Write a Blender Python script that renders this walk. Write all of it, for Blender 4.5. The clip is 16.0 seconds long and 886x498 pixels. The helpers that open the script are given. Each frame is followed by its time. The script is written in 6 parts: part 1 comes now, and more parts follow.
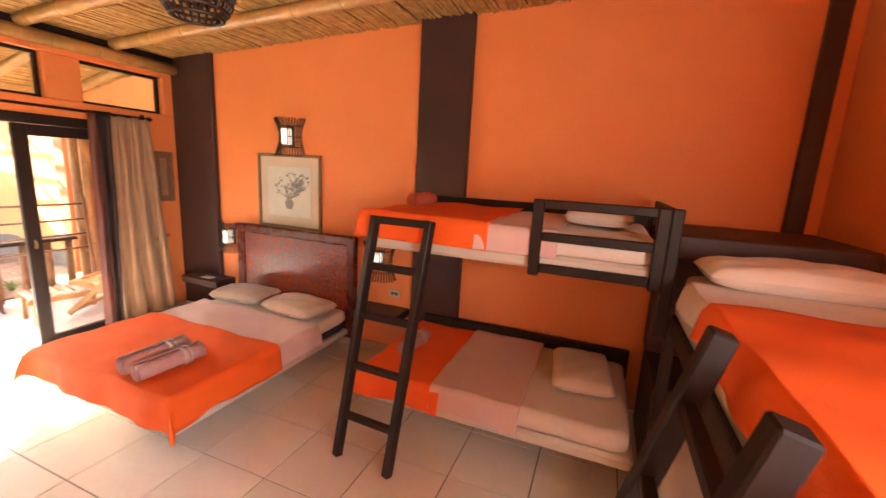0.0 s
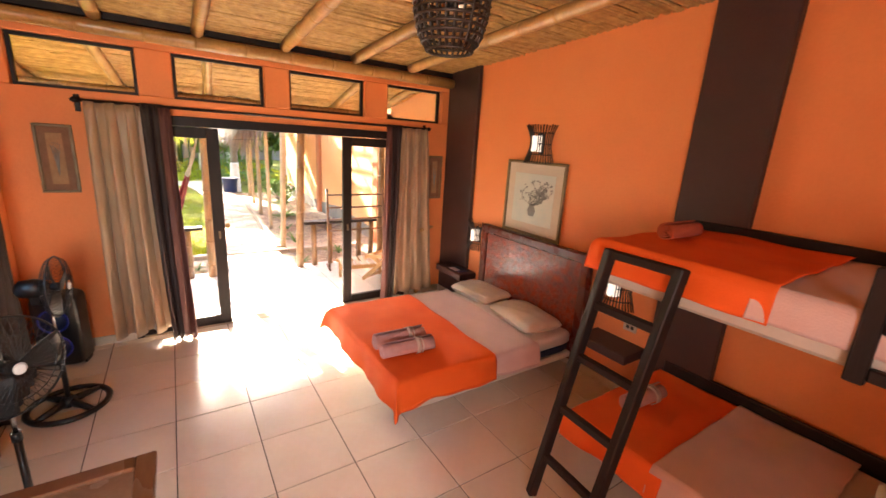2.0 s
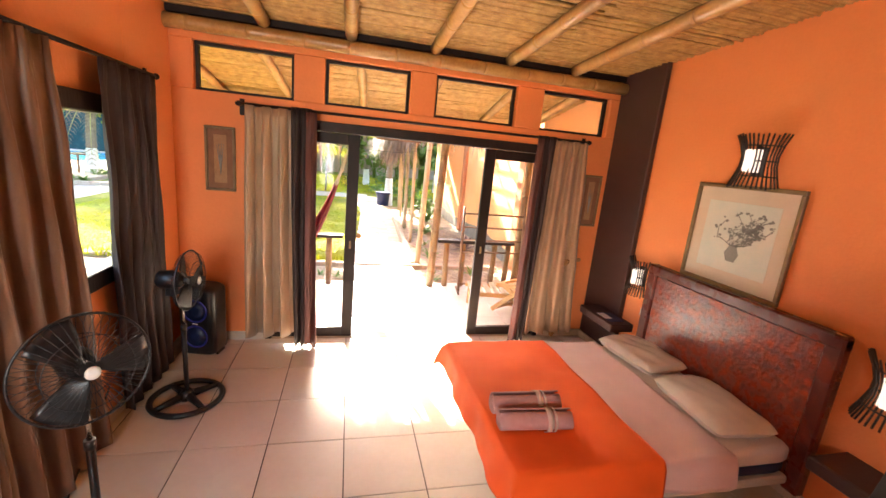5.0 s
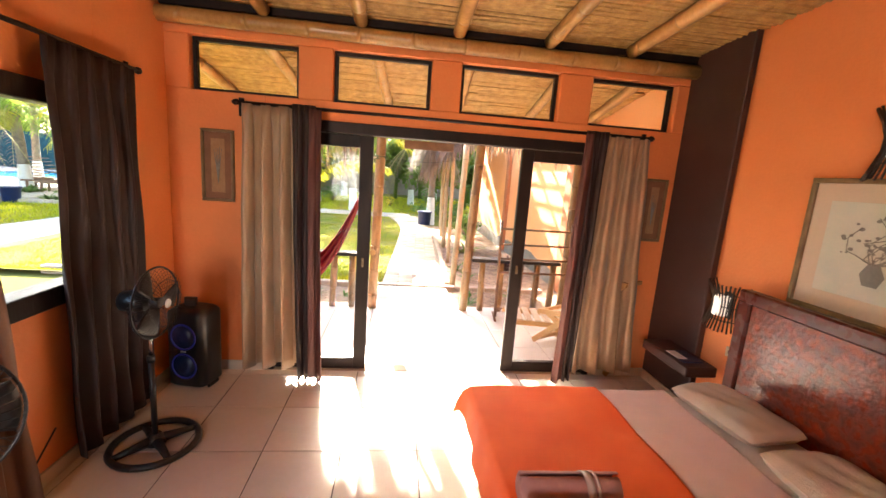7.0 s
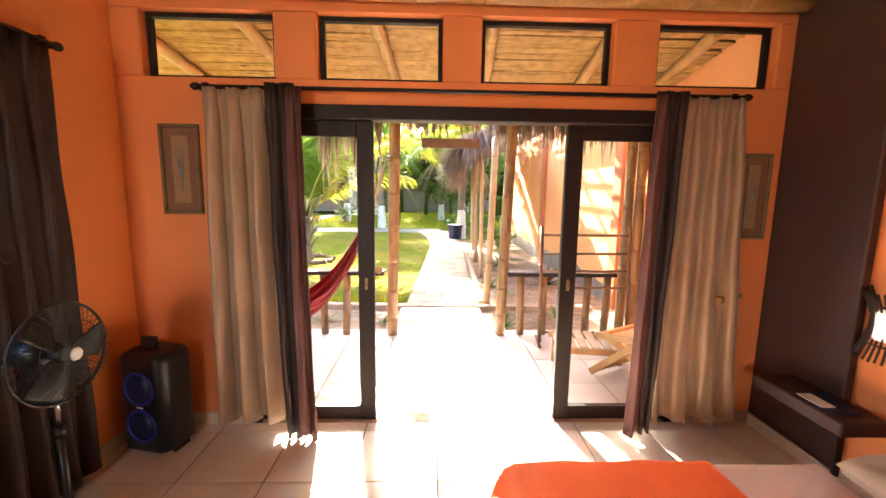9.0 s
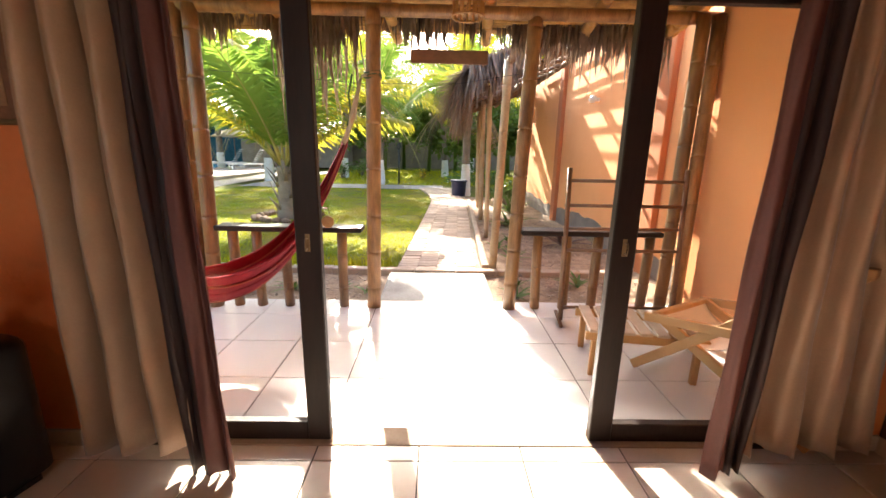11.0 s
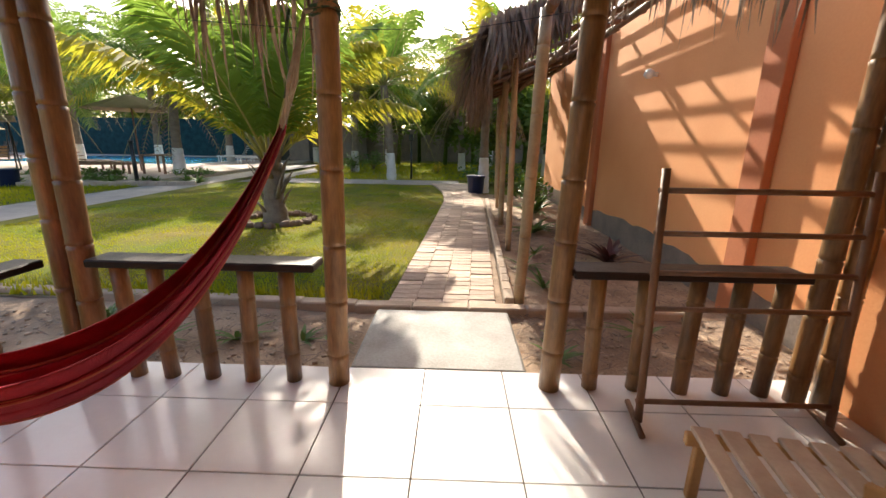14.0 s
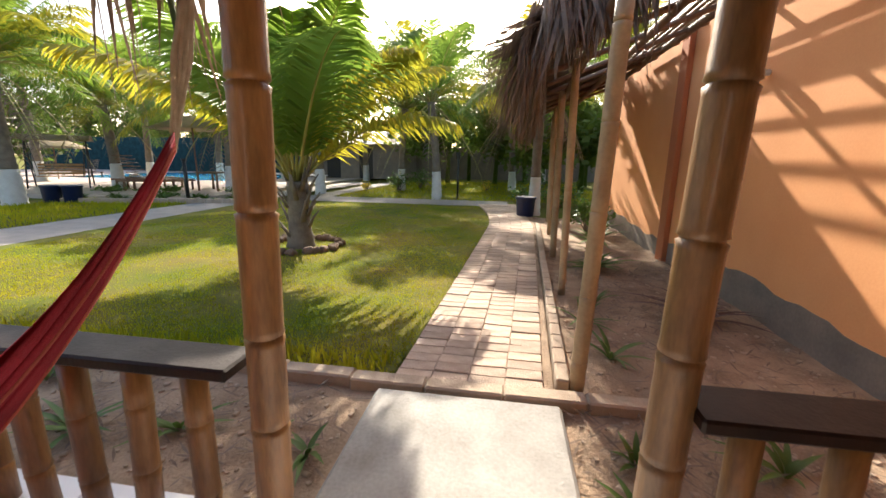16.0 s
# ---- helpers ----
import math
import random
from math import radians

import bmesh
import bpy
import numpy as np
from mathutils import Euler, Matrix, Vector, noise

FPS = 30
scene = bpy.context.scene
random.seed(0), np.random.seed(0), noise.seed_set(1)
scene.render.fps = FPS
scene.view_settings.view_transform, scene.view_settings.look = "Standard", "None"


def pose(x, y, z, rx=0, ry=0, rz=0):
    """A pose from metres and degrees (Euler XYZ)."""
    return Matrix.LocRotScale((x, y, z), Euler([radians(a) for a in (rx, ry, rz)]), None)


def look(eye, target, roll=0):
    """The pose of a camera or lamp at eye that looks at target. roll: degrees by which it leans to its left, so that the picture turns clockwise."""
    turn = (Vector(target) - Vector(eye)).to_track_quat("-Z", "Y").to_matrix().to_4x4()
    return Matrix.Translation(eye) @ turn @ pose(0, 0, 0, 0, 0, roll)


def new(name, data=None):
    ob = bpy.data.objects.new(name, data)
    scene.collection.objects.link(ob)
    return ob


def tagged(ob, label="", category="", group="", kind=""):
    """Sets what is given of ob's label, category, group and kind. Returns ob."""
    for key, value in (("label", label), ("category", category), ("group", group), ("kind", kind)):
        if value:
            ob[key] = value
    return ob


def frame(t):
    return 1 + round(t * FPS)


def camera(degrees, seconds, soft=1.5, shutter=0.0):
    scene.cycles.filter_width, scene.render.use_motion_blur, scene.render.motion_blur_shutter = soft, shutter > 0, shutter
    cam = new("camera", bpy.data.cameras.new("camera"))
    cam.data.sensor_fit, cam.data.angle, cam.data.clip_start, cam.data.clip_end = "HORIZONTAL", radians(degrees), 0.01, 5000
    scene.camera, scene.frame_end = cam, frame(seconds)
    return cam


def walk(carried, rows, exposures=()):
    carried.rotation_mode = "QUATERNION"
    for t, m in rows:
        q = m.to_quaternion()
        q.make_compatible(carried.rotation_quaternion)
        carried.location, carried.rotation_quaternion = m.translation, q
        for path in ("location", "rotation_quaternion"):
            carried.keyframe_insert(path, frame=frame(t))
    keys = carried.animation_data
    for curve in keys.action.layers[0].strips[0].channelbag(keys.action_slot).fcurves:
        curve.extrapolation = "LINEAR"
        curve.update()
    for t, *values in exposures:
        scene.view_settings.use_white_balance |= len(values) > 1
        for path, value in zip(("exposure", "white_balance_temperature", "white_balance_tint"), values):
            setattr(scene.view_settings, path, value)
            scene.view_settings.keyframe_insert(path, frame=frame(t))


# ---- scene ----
cam = camera(95.2, 16.0, 1.5, 0.3)
PATH = [
    (0, (-0.086, -0.044, 1.887), (-0.8, 1.784, 1.505), 3.1),
    (0.5, (-0.114, 0.018, 1.98), (-1.105, 1.704, 1.56), 2.8),
    (1, (-0.152, 0.091, 2.054), (-1.398, 1.588, 1.601), 2.2),
    (1.5, (-0.145, 0.164, 2.045), (-1.608, 1.449, 1.587), 2.5),
    (2, (-0.16, 0.241, 2.072), (-1.77, 1.319, 1.575), 3.5),
    (2.5, (-0.202, 0.289, 2.029), (-1.903, 1.197, 1.5), 4.2),
    (3, (-0.292, 0.33, 2.004), (-2.047, 1.118, 1.459), 4.5),
    (3.5, (-0.444, 0.365, 2.012), (-2.247, 1.059, 1.494), 4.7),
    (4, (-0.57, 0.4, 2.004), (-2.411, 1.008, 1.514), 4.9),
    (6.5, (-1.211, 0.805, 1.84), (-3.155, 1.096, 1.474), 4.9),
    (7, (-1.385, 0.873, 1.808), (-3.34, 1.103, 1.457), 4.2),
    (7.5, (-1.559, 0.975, 1.781), (-3.524, 1.145, 1.448), 4.2),
    (8, (-1.737, 1.032, 1.731), (-3.706, 1.134, 1.396), 3.9),
    (8.5, (-1.964, 1.032, 1.701), (-3.937, 1.103, 1.383), 2.5),
    (9, (-2.188, 1.031, 1.647), (-4.168, 1.088, 1.366), 0.8),
    (9.5, (-2.441, 1.084, 1.573), (-4.419, 1.118, 1.275), 0.1),
    (10, (-2.684, 1.112, 1.497), (-4.649, 1.151, 1.126), 0.4),
    (12.5, (-3.911, 1.18, 1.39), (-5.844, 1.203, 0.877), 1.3),
    (13, (-4.122, 1.159, 1.386), (-6.057, 1.184, 0.882), 1.5),
    (13.5, (-4.375, 1.215, 1.396), (-6.311, 1.207, 0.893), 1.0),
    (14, (-4.585, 1.251, 1.398), (-6.518, 1.201, 0.89), 0.9),
    (14.5, (-4.857, 1.254, 1.4), (-6.784, 1.162, 0.876), 0.9),
    (15, (-5.107, 1.256, 1.41), (-7.027, 1.101, 0.871), 0.8),
    (15.5, (-5.373, 1.316, 1.401), (-7.294, 1.08, 0.896), 1.2),
    (16, (-5.598, 1.355, 1.413), (-7.529, 1.058, 0.982), 0.9),
]
EXPOSURES = [(0.0, 4.3), (1.0, 3.9), (2.0, 3.95), (4.0, 4.15), (7.0, 3.75), (8.5, 3.7), (10.0, 3.5), (11.3, 2.35), (12.5, 1.7), (14.0, 1.3), (16.0, 1.4)]
walk(cam, [(t, look(eye, target, roll)) for t, eye, target, roll in PATH], EXPOSURES)

# ---- light ----
SUN_EL, SUN_AZ = radians(31), radians(11.6)     # low sun in front of the porch
sun_way = Vector((math.cos(SUN_EL) * math.cos(SUN_AZ), math.cos(SUN_EL) * math.sin(SUN_AZ), -math.sin(SUN_EL)))
sun = new("sun", bpy.data.lights.new("sun", "SUN"))
sun.data.energy, sun.data.angle, sun.data.color = 5.0, radians(0.6), (1.0, 0.89, 0.74)
sun.matrix_world = look((-30, 0, 30), Vector((-30, 0, 30)) + sun_way)
world = bpy.data.worlds.new("world")
scene.world = world
world.use_nodes = True
wn = world.node_tree.nodes
sky = wn.new("ShaderNodeTexSky")
sky.sky_type, sky.sun_disc, sky.sun_elevation, sky.sun_rotation = "NISHITA", False, SUN_EL, math.atan2(-sun_way.x, -sun_way.y)
sky.dust_density = 3.0
world.node_tree.links.new(sky.outputs[0], wn["Background"].inputs[0])
wn["Background"].inputs[1].default_value = 0.15


# added fill lamp behind the camera, in an end wall opening never in view
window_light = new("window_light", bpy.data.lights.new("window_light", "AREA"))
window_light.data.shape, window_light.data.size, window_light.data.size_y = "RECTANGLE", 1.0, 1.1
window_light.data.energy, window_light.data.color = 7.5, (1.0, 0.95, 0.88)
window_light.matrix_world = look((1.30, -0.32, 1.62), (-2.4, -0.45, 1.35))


# ---- materials ----
def mat(name, a, b=None, rough=0.6, scale=6.0, bump=0.15, fine=60.0, metal=0.0, stretch=(1, 1, 1), coat=0.0, obj_var=0.0, sheen=0.0, through_light=0.0, detail=5.0, spec=0.5):
    """A surface with two scales of colour variation between a and b, a fine relief, and a shift from piece to piece."""
    b = b or tuple(c * 0.8 for c in a)
    m = bpy.data.materials.new(name)
    m.use_nodes = True
    n, l = m.node_tree.nodes, m.node_tree.links
    p = n["Principled BSDF"]
    co, mp = n.new("ShaderNodeTexCoord"), n.new("ShaderNodeMapping")
    mp.inputs["Scale"].default_value = stretch
    l.new(co.outputs["Object"], mp.inputs[0])
    big, small = n.new("ShaderNodeTexNoise"), n.new("ShaderNodeTexNoise")
    for t, s in ((big, scale), (small, fine)):
        t.inputs["Scale"].default_value, t.inputs["Detail"].default_value = s, detail
        l.new(mp.outputs[0], t.inputs["Vector"])
    mix, ramp = n.new("ShaderNodeMix"), n.new("ShaderNodeMapRange")
    mix.data_type = "RGBA"
    mix.inputs[6].default_value, mix.inputs[7].default_value = (*a, 1), (*b, 1)
    add = n.new("ShaderNodeMath")
    add.operation = "MULTIPLY_ADD"
    l.new(small.outputs[0], add.inputs[0])
    add.inputs[1].default_value = 0.45
    l.new(big.outputs[0], add.inputs[2])
    l.new(add.outputs[0], ramp.inputs[0])
    ramp.inputs[1].default_value, ramp.inputs[2].default_value = 0.48, 0.96
    l.new(ramp.outputs[0], mix.inputs[0])
    colour = mix.outputs[2]
    if obj_var:
        info, hsv, mr = n.new("ShaderNodeObjectInfo"), n.new("ShaderNodeHueSaturation"), n.new("ShaderNodeMapRange")
        l.new(info.outputs["Random"], mr.inputs[0])
        mr.inputs[3].default_value, mr.inputs[4].default_value = 1 - obj_var, 1 + obj_var
        l.new(mr.outputs[0], hsv.inputs["Value"])
        l.new(colour, hsv.inputs["Color"])
        colour = hsv.outputs[0]
    l.new(colour, p.inputs["Base Color"])
    rr = n.new("ShaderNodeMapRange")
    rr.inputs[3].default_value, rr.inputs[4].default_value = max(0.03, rough - 0.1), min(1, rough + 0.1)
    l.new(big.outputs[0], rr.inputs[0])
    l.new(rr.outputs[0], p.inputs["Roughness"])
    p.inputs["Metallic"].default_value = metal
    p.inputs["Specular IOR Level"].default_value = spec
    p.inputs["Coat Weight"].default_value = coat
    p.inputs["Coat Roughness"].default_value = 0.15
    p.inputs["Sheen Weight"].default_value = sheen
    if bump:
        bp = n.new("ShaderNodeBump")
        bp.inputs["Strength"].default_value, bp.inputs["Distance"].default_value = bump, 0.01
        l.new(small.outputs[0], bp.inputs["Height"])
        l.new(bp.outputs[0], p.inputs["Normal"])
    if through_light:
        tr, ms = n.new("ShaderNodeBsdfTranslucent"), n.new("ShaderNodeMixShader")
        l.new(colour, tr.inputs[0])
        ms.inputs[0].default_value = through_light
        l.new(p.outputs[0], ms.inputs[1])
        l.new(tr.outputs[0], ms.inputs[2])
        l.new(ms.outputs[0], n["Material Output"].inputs[0])
    return m


def glow(name, colour, strength):
    m = bpy.data.materials.new(name)
    m.use_nodes = True
    p = m.node_tree.nodes["Principled BSDF"]
    p.inputs["Base Color"].default_value = (*colour, 1)
    p.inputs["Emission Color"].default_value = (*colour, 1)
    p.inputs["Emission Strength"].default_value = strength
    return m


def glass_mat(name, tint=(0.97, 0.98, 0.97)):
    m = bpy.data.materials.new(name)
    m.use_nodes = True
    n, l = m.node_tree.nodes, m.node_tree.links
    tr, gl, fr, ms = n.new("ShaderNodeBsdfTransparent"), n.new("ShaderNodeBsdfGlossy"), n.new("ShaderNodeLayerWeight"), n.new("ShaderNodeMixShader")
    tr.inputs[0].default_value = (*tint, 1)
    gl.inputs["Roughness"].default_value = 0.02
    pw, ma = n.new("ShaderNodeMath"), n.new("ShaderNodeMath")
    pw.operation, ma.operation = "POWER", "MULTIPLY_ADD"
    pw.inputs[1].default_value, ma.inputs[1].default_value, ma.inputs[2].default_value = 5.0, 0.35, 0.012
    l.new(fr.outputs["Facing"], pw.inputs[0])
    l.new(pw.outputs[0], ma.inputs[0])
    l.new(ma.outputs[0], ms.inputs[0])
    l.new(tr.outputs[0], ms.inputs[1])
    l.new(gl.outputs[0], ms.inputs[2])
    l.new(ms.outputs[0], n["Material Output"].inputs[0])
    return m


M_ORANGE = mat("orange_wall_paint", (0.82, 0.275, 0.085), (0.76, 0.235, 0.068), 0.62, 1.3, 0.22, 45)
M_PEACH = mat("peach_wall_plaster", (0.86, 0.41, 0.175), (0.78, 0.34, 0.135), 0.85, 1.1, 0.14, 45)
M_PILASTER = mat("rust_orange_plaster", (0.52, 0.175, 0.07), (0.44, 0.14, 0.055), 0.85, 1.5, 0.15, 45)
M_GREYPLASTER = mat("grey_wall_foot_plaster", (0.26, 0.21, 0.17), (0.17, 0.14, 0.12), 0.9, 3, 0.5, 30)
M_BROWN = mat("dark_brown_paint", (0.055, 0.022, 0.017), (0.045, 0.018, 0.014), 0.55, 2, 0.2, 50)
M_DARKWOOD = mat("dark_stained_wood", (0.022, 0.012, 0.009), (0.013, 0.007, 0.006), 0.5, 8, 0.15, 70, stretch=(1, 1, 0.15), spec=0.25)
M_REDWOOD = mat("red_mahogany_wood", (0.14, 0.022, 0.012), (0.075, 0.012, 0.008), 0.28, 7, 0.1, 60, coat=0.5)
M_CARVED = mat("red_carved_panel", (0.36, 0.062, 0.026), (0.12, 0.018, 0.009), 0.28, 18, 0.8, 34, coat=0.6)
M_TILE = mat("cream_ceramic_tile", (0.74, 0.66, 0.58), (0.68, 0.59, 0.50), 0.2, 2.5, 0.03, 25, obj_var=0.035)
M_PTILE = mat("pale_porch_tile", (0.76, 0.74, 0.73), (0.70, 0.68, 0.67), 0.18, 2.5, 0.03, 25, obj_var=0.035)
M_GROUT = mat("dark_grout", (0.10, 0.085, 0.07), None, 0.9)
M_SKIRT = mat("cream_skirting_tile", (0.62, 0.53, 0.43), (0.55, 0.46, 0.37), 0.3)
M_BAMBOO = mat("golden_bamboo", (0.52, 0.30, 0.10), (0.34, 0.17, 0.05), 0.35, 5, 0.1, 40, coat=0.25, obj_var=0.12)
M_BAMBOO_D = mat("brown_varnished_bamboo", (0.31, 0.165, 0.06), (0.12, 0.06, 0.024), 0.42, 4, 0.2, 30, coat=0.15, obj_var=0.2, stretch=(3, 3, 0.6))
M_CANE = mat("woven_cane", (0.60, 0.38, 0.13), (0.34, 0.19, 0.06), 0.6, 14, 0.3, 90)
M_CANE_BACK = mat("dark_cane_gap", (0.10, 0.06, 0.025), None, 0.9)
M_ORANGECLOTH = mat("orange_cotton", (0.86, 0.12, 0.006), (0.78, 0.095, 0.005), 0.8, 5, 0.3, 180)
M_PINKSHEET = mat("pale_pink_sheet", (0.66, 0.44, 0.39), (0.60, 0.39, 0.35), 0.85, 6, 0.25, 120, sheen=0.2)
M_SHEET = mat("off_white_sheet", (0.74, 0.62, 0.54), (0.68, 0.55, 0.47), 0.85, 6, 0.25, 120, sheen=0.2)
M_PILLOW = mat("cream_pillowcase", (0.60, 0.48, 0.37), (0.52, 0.41, 0.32), 0.85, 9, 0.3, 130, sheen=0.2)
M_TOWEL = mat("pink_terry_towel", (0.62, 0.34, 0.31), (0.52, 0.26, 0.24), 0.95, 20, 0.8, 260, sheen=0.05)
M_TOWELSTRIPE = mat("pale_towel_stripe", (0.66, 0.52, 0.46), (0.58, 0.44, 0.38), 0.95, 20, 0.8, 260, sheen=0.05)
M_TOWEL_O = mat("orange_terry_towel", (0.52, 0.085, 0.02), (0.42, 0.06, 0.015), 0.95, 20, 0.8, 260, sheen=0.05)
M_WHITEBOARD = mat("cream_painted_board", (0.62, 0.54, 0.46), (0.54, 0.46, 0.38), 0.5, 4, 0.1, 50)
M_NAVY = mat("navy_mattress", (0.02, 0.02, 0.05), None, 0.8)
M_CURTAIN_T = mat("taupe_satin_curtain", (0.46, 0.30, 0.18), (0.38, 0.24, 0.14), 0.42, 4, 0.12, 120, sheen=0.3, through_light=0.12)
M_CURTAIN_D = mat("dark_brown_curtain", (0.035, 0.016, 0.013), (0.024, 0.011, 0.009), 0.65, 4, 0.12, 120, sheen=0.0, through_light=0.06)
M_CURTAIN_M = mat("mid_brown_curtain", (0.23, 0.115, 0.062), (0.17, 0.08, 0.043), 0.5, 4, 0.12, 120, sheen=0.05, through_light=0.12)
M_SLAT = mat("pale_worn_slats", (0.52, 0.40, 0.30), (0.40, 0.29, 0.21), 0.6, 8, 0.15, 60)
M_CURTAIN_R = mat("maroon_curtain_lining", (0.15, 0.052, 0.04), (0.11, 0.038, 0.03), 0.6, 4, 0.12, 120, through_light=0.15)
M_BLACK = mat("black_plastic", (0.012, 0.012, 0.013), None, 0.35, 8, 0.05)
M_CHROME = mat("brushed_metal", (0.6, 0.6, 0.6), None, 0.25, 8, 0.02, metal=1.0)
M_WHITEPL = mat("white_plastic", (0.75, 0.73, 0.70), None, 0.4, 8, 0.03)
M_BLUEGLOW = glow("blue_speaker_light", (0.01, 0.02, 0.20), 0.006)
M_BLUEPL = mat("navy_blue_plastic", (0.008, 0.018, 0.07), None, 0.4, 6, 0.05)
M_CAGE = mat("dark_split_cane", (0.035, 0.018, 0.010), (0.02, 0.01, 0.006), 0.45, 20, 0.2)
M_SHADE = glow("lit_paper_shade", (1.0, 0.88, 0.72), 0.07)
M_MATBOARD = mat("cream_mat_board", (0.62, 0.52, 0.40), (0.56, 0.47, 0.36), 0.7, 4, 0.05)
M_ART = mat("pale_watercolour_paper", (0.52, 0.58, 0.52), (0.62, 0.62, 0.54), 0.7, 7, 0.05)
M_INK = mat("grey_green_ink", (0.17, 0.19, 0.18), (0.26, 0.26, 0.24), 0.7)
M_GILT = mat("dull_gilt_frame", (0.24, 0.16, 0.07), (0.15, 0.095, 0.04), 0.4, 12, 0.3)
M_BROWNART = mat("brown_textured_mat", (0.25, 0.12, 0.06), (0.19, 0.09, 0.045), 0.7, 12, 0.3)
M_TANART = mat("tan_handmade_paper", (0.40, 0.24, 0.12), (0.32, 0.18, 0.09), 0.75, 14, 0.3)
M_GLASS = glass_mat("clear_glass")
M_TABLE = mat("brown_table_wood", (0.16, 0.07, 0.035), (0.10, 0.04, 0.02), 0.3, 6, 0.1, 60, coat=0.4, stretch=(0.2, 1, 1))
M_TABLE2 = mat("tan_table_panel", (0.24, 0.15, 0.10), (0.17, 0.10, 0.065), 0.25, 6, 0.1, 60, coat=0.4)
# broad colour patches in the lawn stand for dry grass and for dappled shade
M_GRASS = mat("lawn_blades", (0.26, 0.33, 0.012), (0.42, 0.36, 0.022), 0.8, 0.9, 0.0, 8, through_light=0.45, spec=0.05)
M_LAWN = mat("lawn_ground", (0.08, 0.125, 0.012), (0.20, 0.155, 0.05), 0.95, 0.9, 0.8, 60, spec=0.05)
M_SOIL = mat("sandy_soil", (0.42, 0.30, 0.20), (0.19, 0.125, 0.08), 0.95, 4, 1.0, 55)
M_BRICK = mat("worn_path_brick", (0.54, 0.41, 0.31), (0.38, 0.27, 0.20), 0.85, 9, 0.7, 60, obj_var=0.24)
M_CONCRETE = mat("pale_concrete", (0.37, 0.355, 0.33), (0.22, 0.205, 0.185), 0.75, 3, 0.35, 50)
M_KERB = mat("tan_concrete_kerb", (0.44, 0.34, 0.25), (0.34, 0.25, 0.18), 0.85, 5, 0.5, 50)
M_GREYPATH = mat("grey_paved_path", (0.33, 0.29, 0.26), (0.25, 0.22, 0.20), 0.85, 3, 0.4, 30)
M_DECK = mat("pink_pool_deck", (0.50, 0.40, 0.34), (0.42, 0.33, 0.28), 0.8, 2, 0.3, 20)
M_TRUNK = mat("grey_palm_bark", (0.24, 0.19, 0.14), (0.13, 0.10, 0.075), 0.9, 6, 0.8, 40)
M_LIME = mat("whitewashed_bark", (0.66, 0.63, 0.58), (0.54, 0.50, 0.45), 0.9, 6, 0.6, 40)
M_LEAF = mat("green_palm_leaf", (0.13, 0.23, 0.03), (0.21, 0.29, 0.045), 0.42, 1.0, 0.0, 6, through_light=0.6)
M_LEAF_Y = mat("yellow_green_palm_leaf", (0.46, 0.37, 0.03), (0.30, 0.32, 0.03), 0.5, 1.0, 0.0, 6, through_light=0.6)
M_RIB = mat("pale_leaf_rib", (0.36, 0.34, 0.10), (0.30, 0.26, 0.08), 0.5, 4, 0.1)
M_THATCH = mat("dry_grey_thatch", (0.26, 0.19, 0.14), (0.14, 0.095, 0.07), 0.9, 12, 0.3, 60, through_light=0.15)
M_SHRUB = mat("shrub_leaf", (0.07, 0.14, 0.025), (0.12, 0.19, 0.03), 0.5, 2, 0.0, 8, through_light=0.35)
M_REDLEAF = mat("dark_red_leaf", (0.07, 0.022, 0.022), (0.10, 0.04, 0.03), 0.4, 3, 0.0, 8, through_light=0.2)
M_FLOWER = mat("yellow_flower", (0.80, 0.48, 0.02), (0.75, 0.60, 0.05), 0.6, 4, 0.0, through_light=0.3)
M_HAMMOCK = mat("red_woven_hammock", (0.32, 0.013, 0.032), (0.17, 0.007, 0.016), 0.9, 8, 0.6, 150, through_light=0.15)
M_HAMSTRIPE = mat("peach_hammock_stripe", (0.42, 0.10, 0.07), None, 0.9, 8, 0.6, 150)
M_ROPE = mat("pale_cotton_rope", (0.46, 0.38, 0.27), (0.36, 0.29, 0.2), 0.95, 30, 0.6)
M_GREENROPE = mat("green_cord", (0.06, 0.10, 0.05), None, 0.9, 30, 0.5)
M_SLING = mat("cream_canvas", (0.66, 0.58, 0.50), (0.58, 0.5, 0.42), 0.85, 6, 0.3, 150)
M_LIGHTWOOD = mat("honey_pine_wood", (0.46, 0.25, 0.09), (0.35, 0.18, 0.06), 0.5, 8, 0.15, 60)
M_TEAK = mat("brown_teak_slats", (0.20, 0.10, 0.05), (0.13, 0.065, 0.035), 0.6, 8, 0.2, 60)
M_WATER = mat("blue_pool_water", (0.05, 0.30, 0.55), (0.08, 0.38, 0.62), 0.08, 4, 0.15, 12)
M_CANVAS = mat("khaki_umbrella_canvas", (0.40, 0.33, 0.22), (0.33, 0.27, 0.18), 0.9, 4, 0.2, through_light=0.3)
M_TEALNET = mat("teal_shade_net", (0.006, 0.06, 0.075), (0.003, 0.03, 0.04), 0.9, 3, 0.3)
M_FARWALL = mat("grey_block_wall", (0.28, 0.23, 0.18), (0.20, 0.16, 0.13), 0.95, 2, 0.5, 20)
M_ZINC = mat("corrugated_sheet", (0.36, 0.33, 0.30), (0.26, 0.23, 0.20), 0.5, 5, 0.2, metal=0.3)
M_POLE = mat("weathered_tan_bamboo", (0.44, 0.31, 0.17), (0.30, 0.20, 0.11), 0.5, 5, 0.15, 40, obj_var=0.1)
M_FARLEAF = mat("far_tree_leaf", (0.08, 0.14, 0.022), (0.14, 0.18, 0.03), 0.6, 1, 0.0, 8, through_light=0.55)
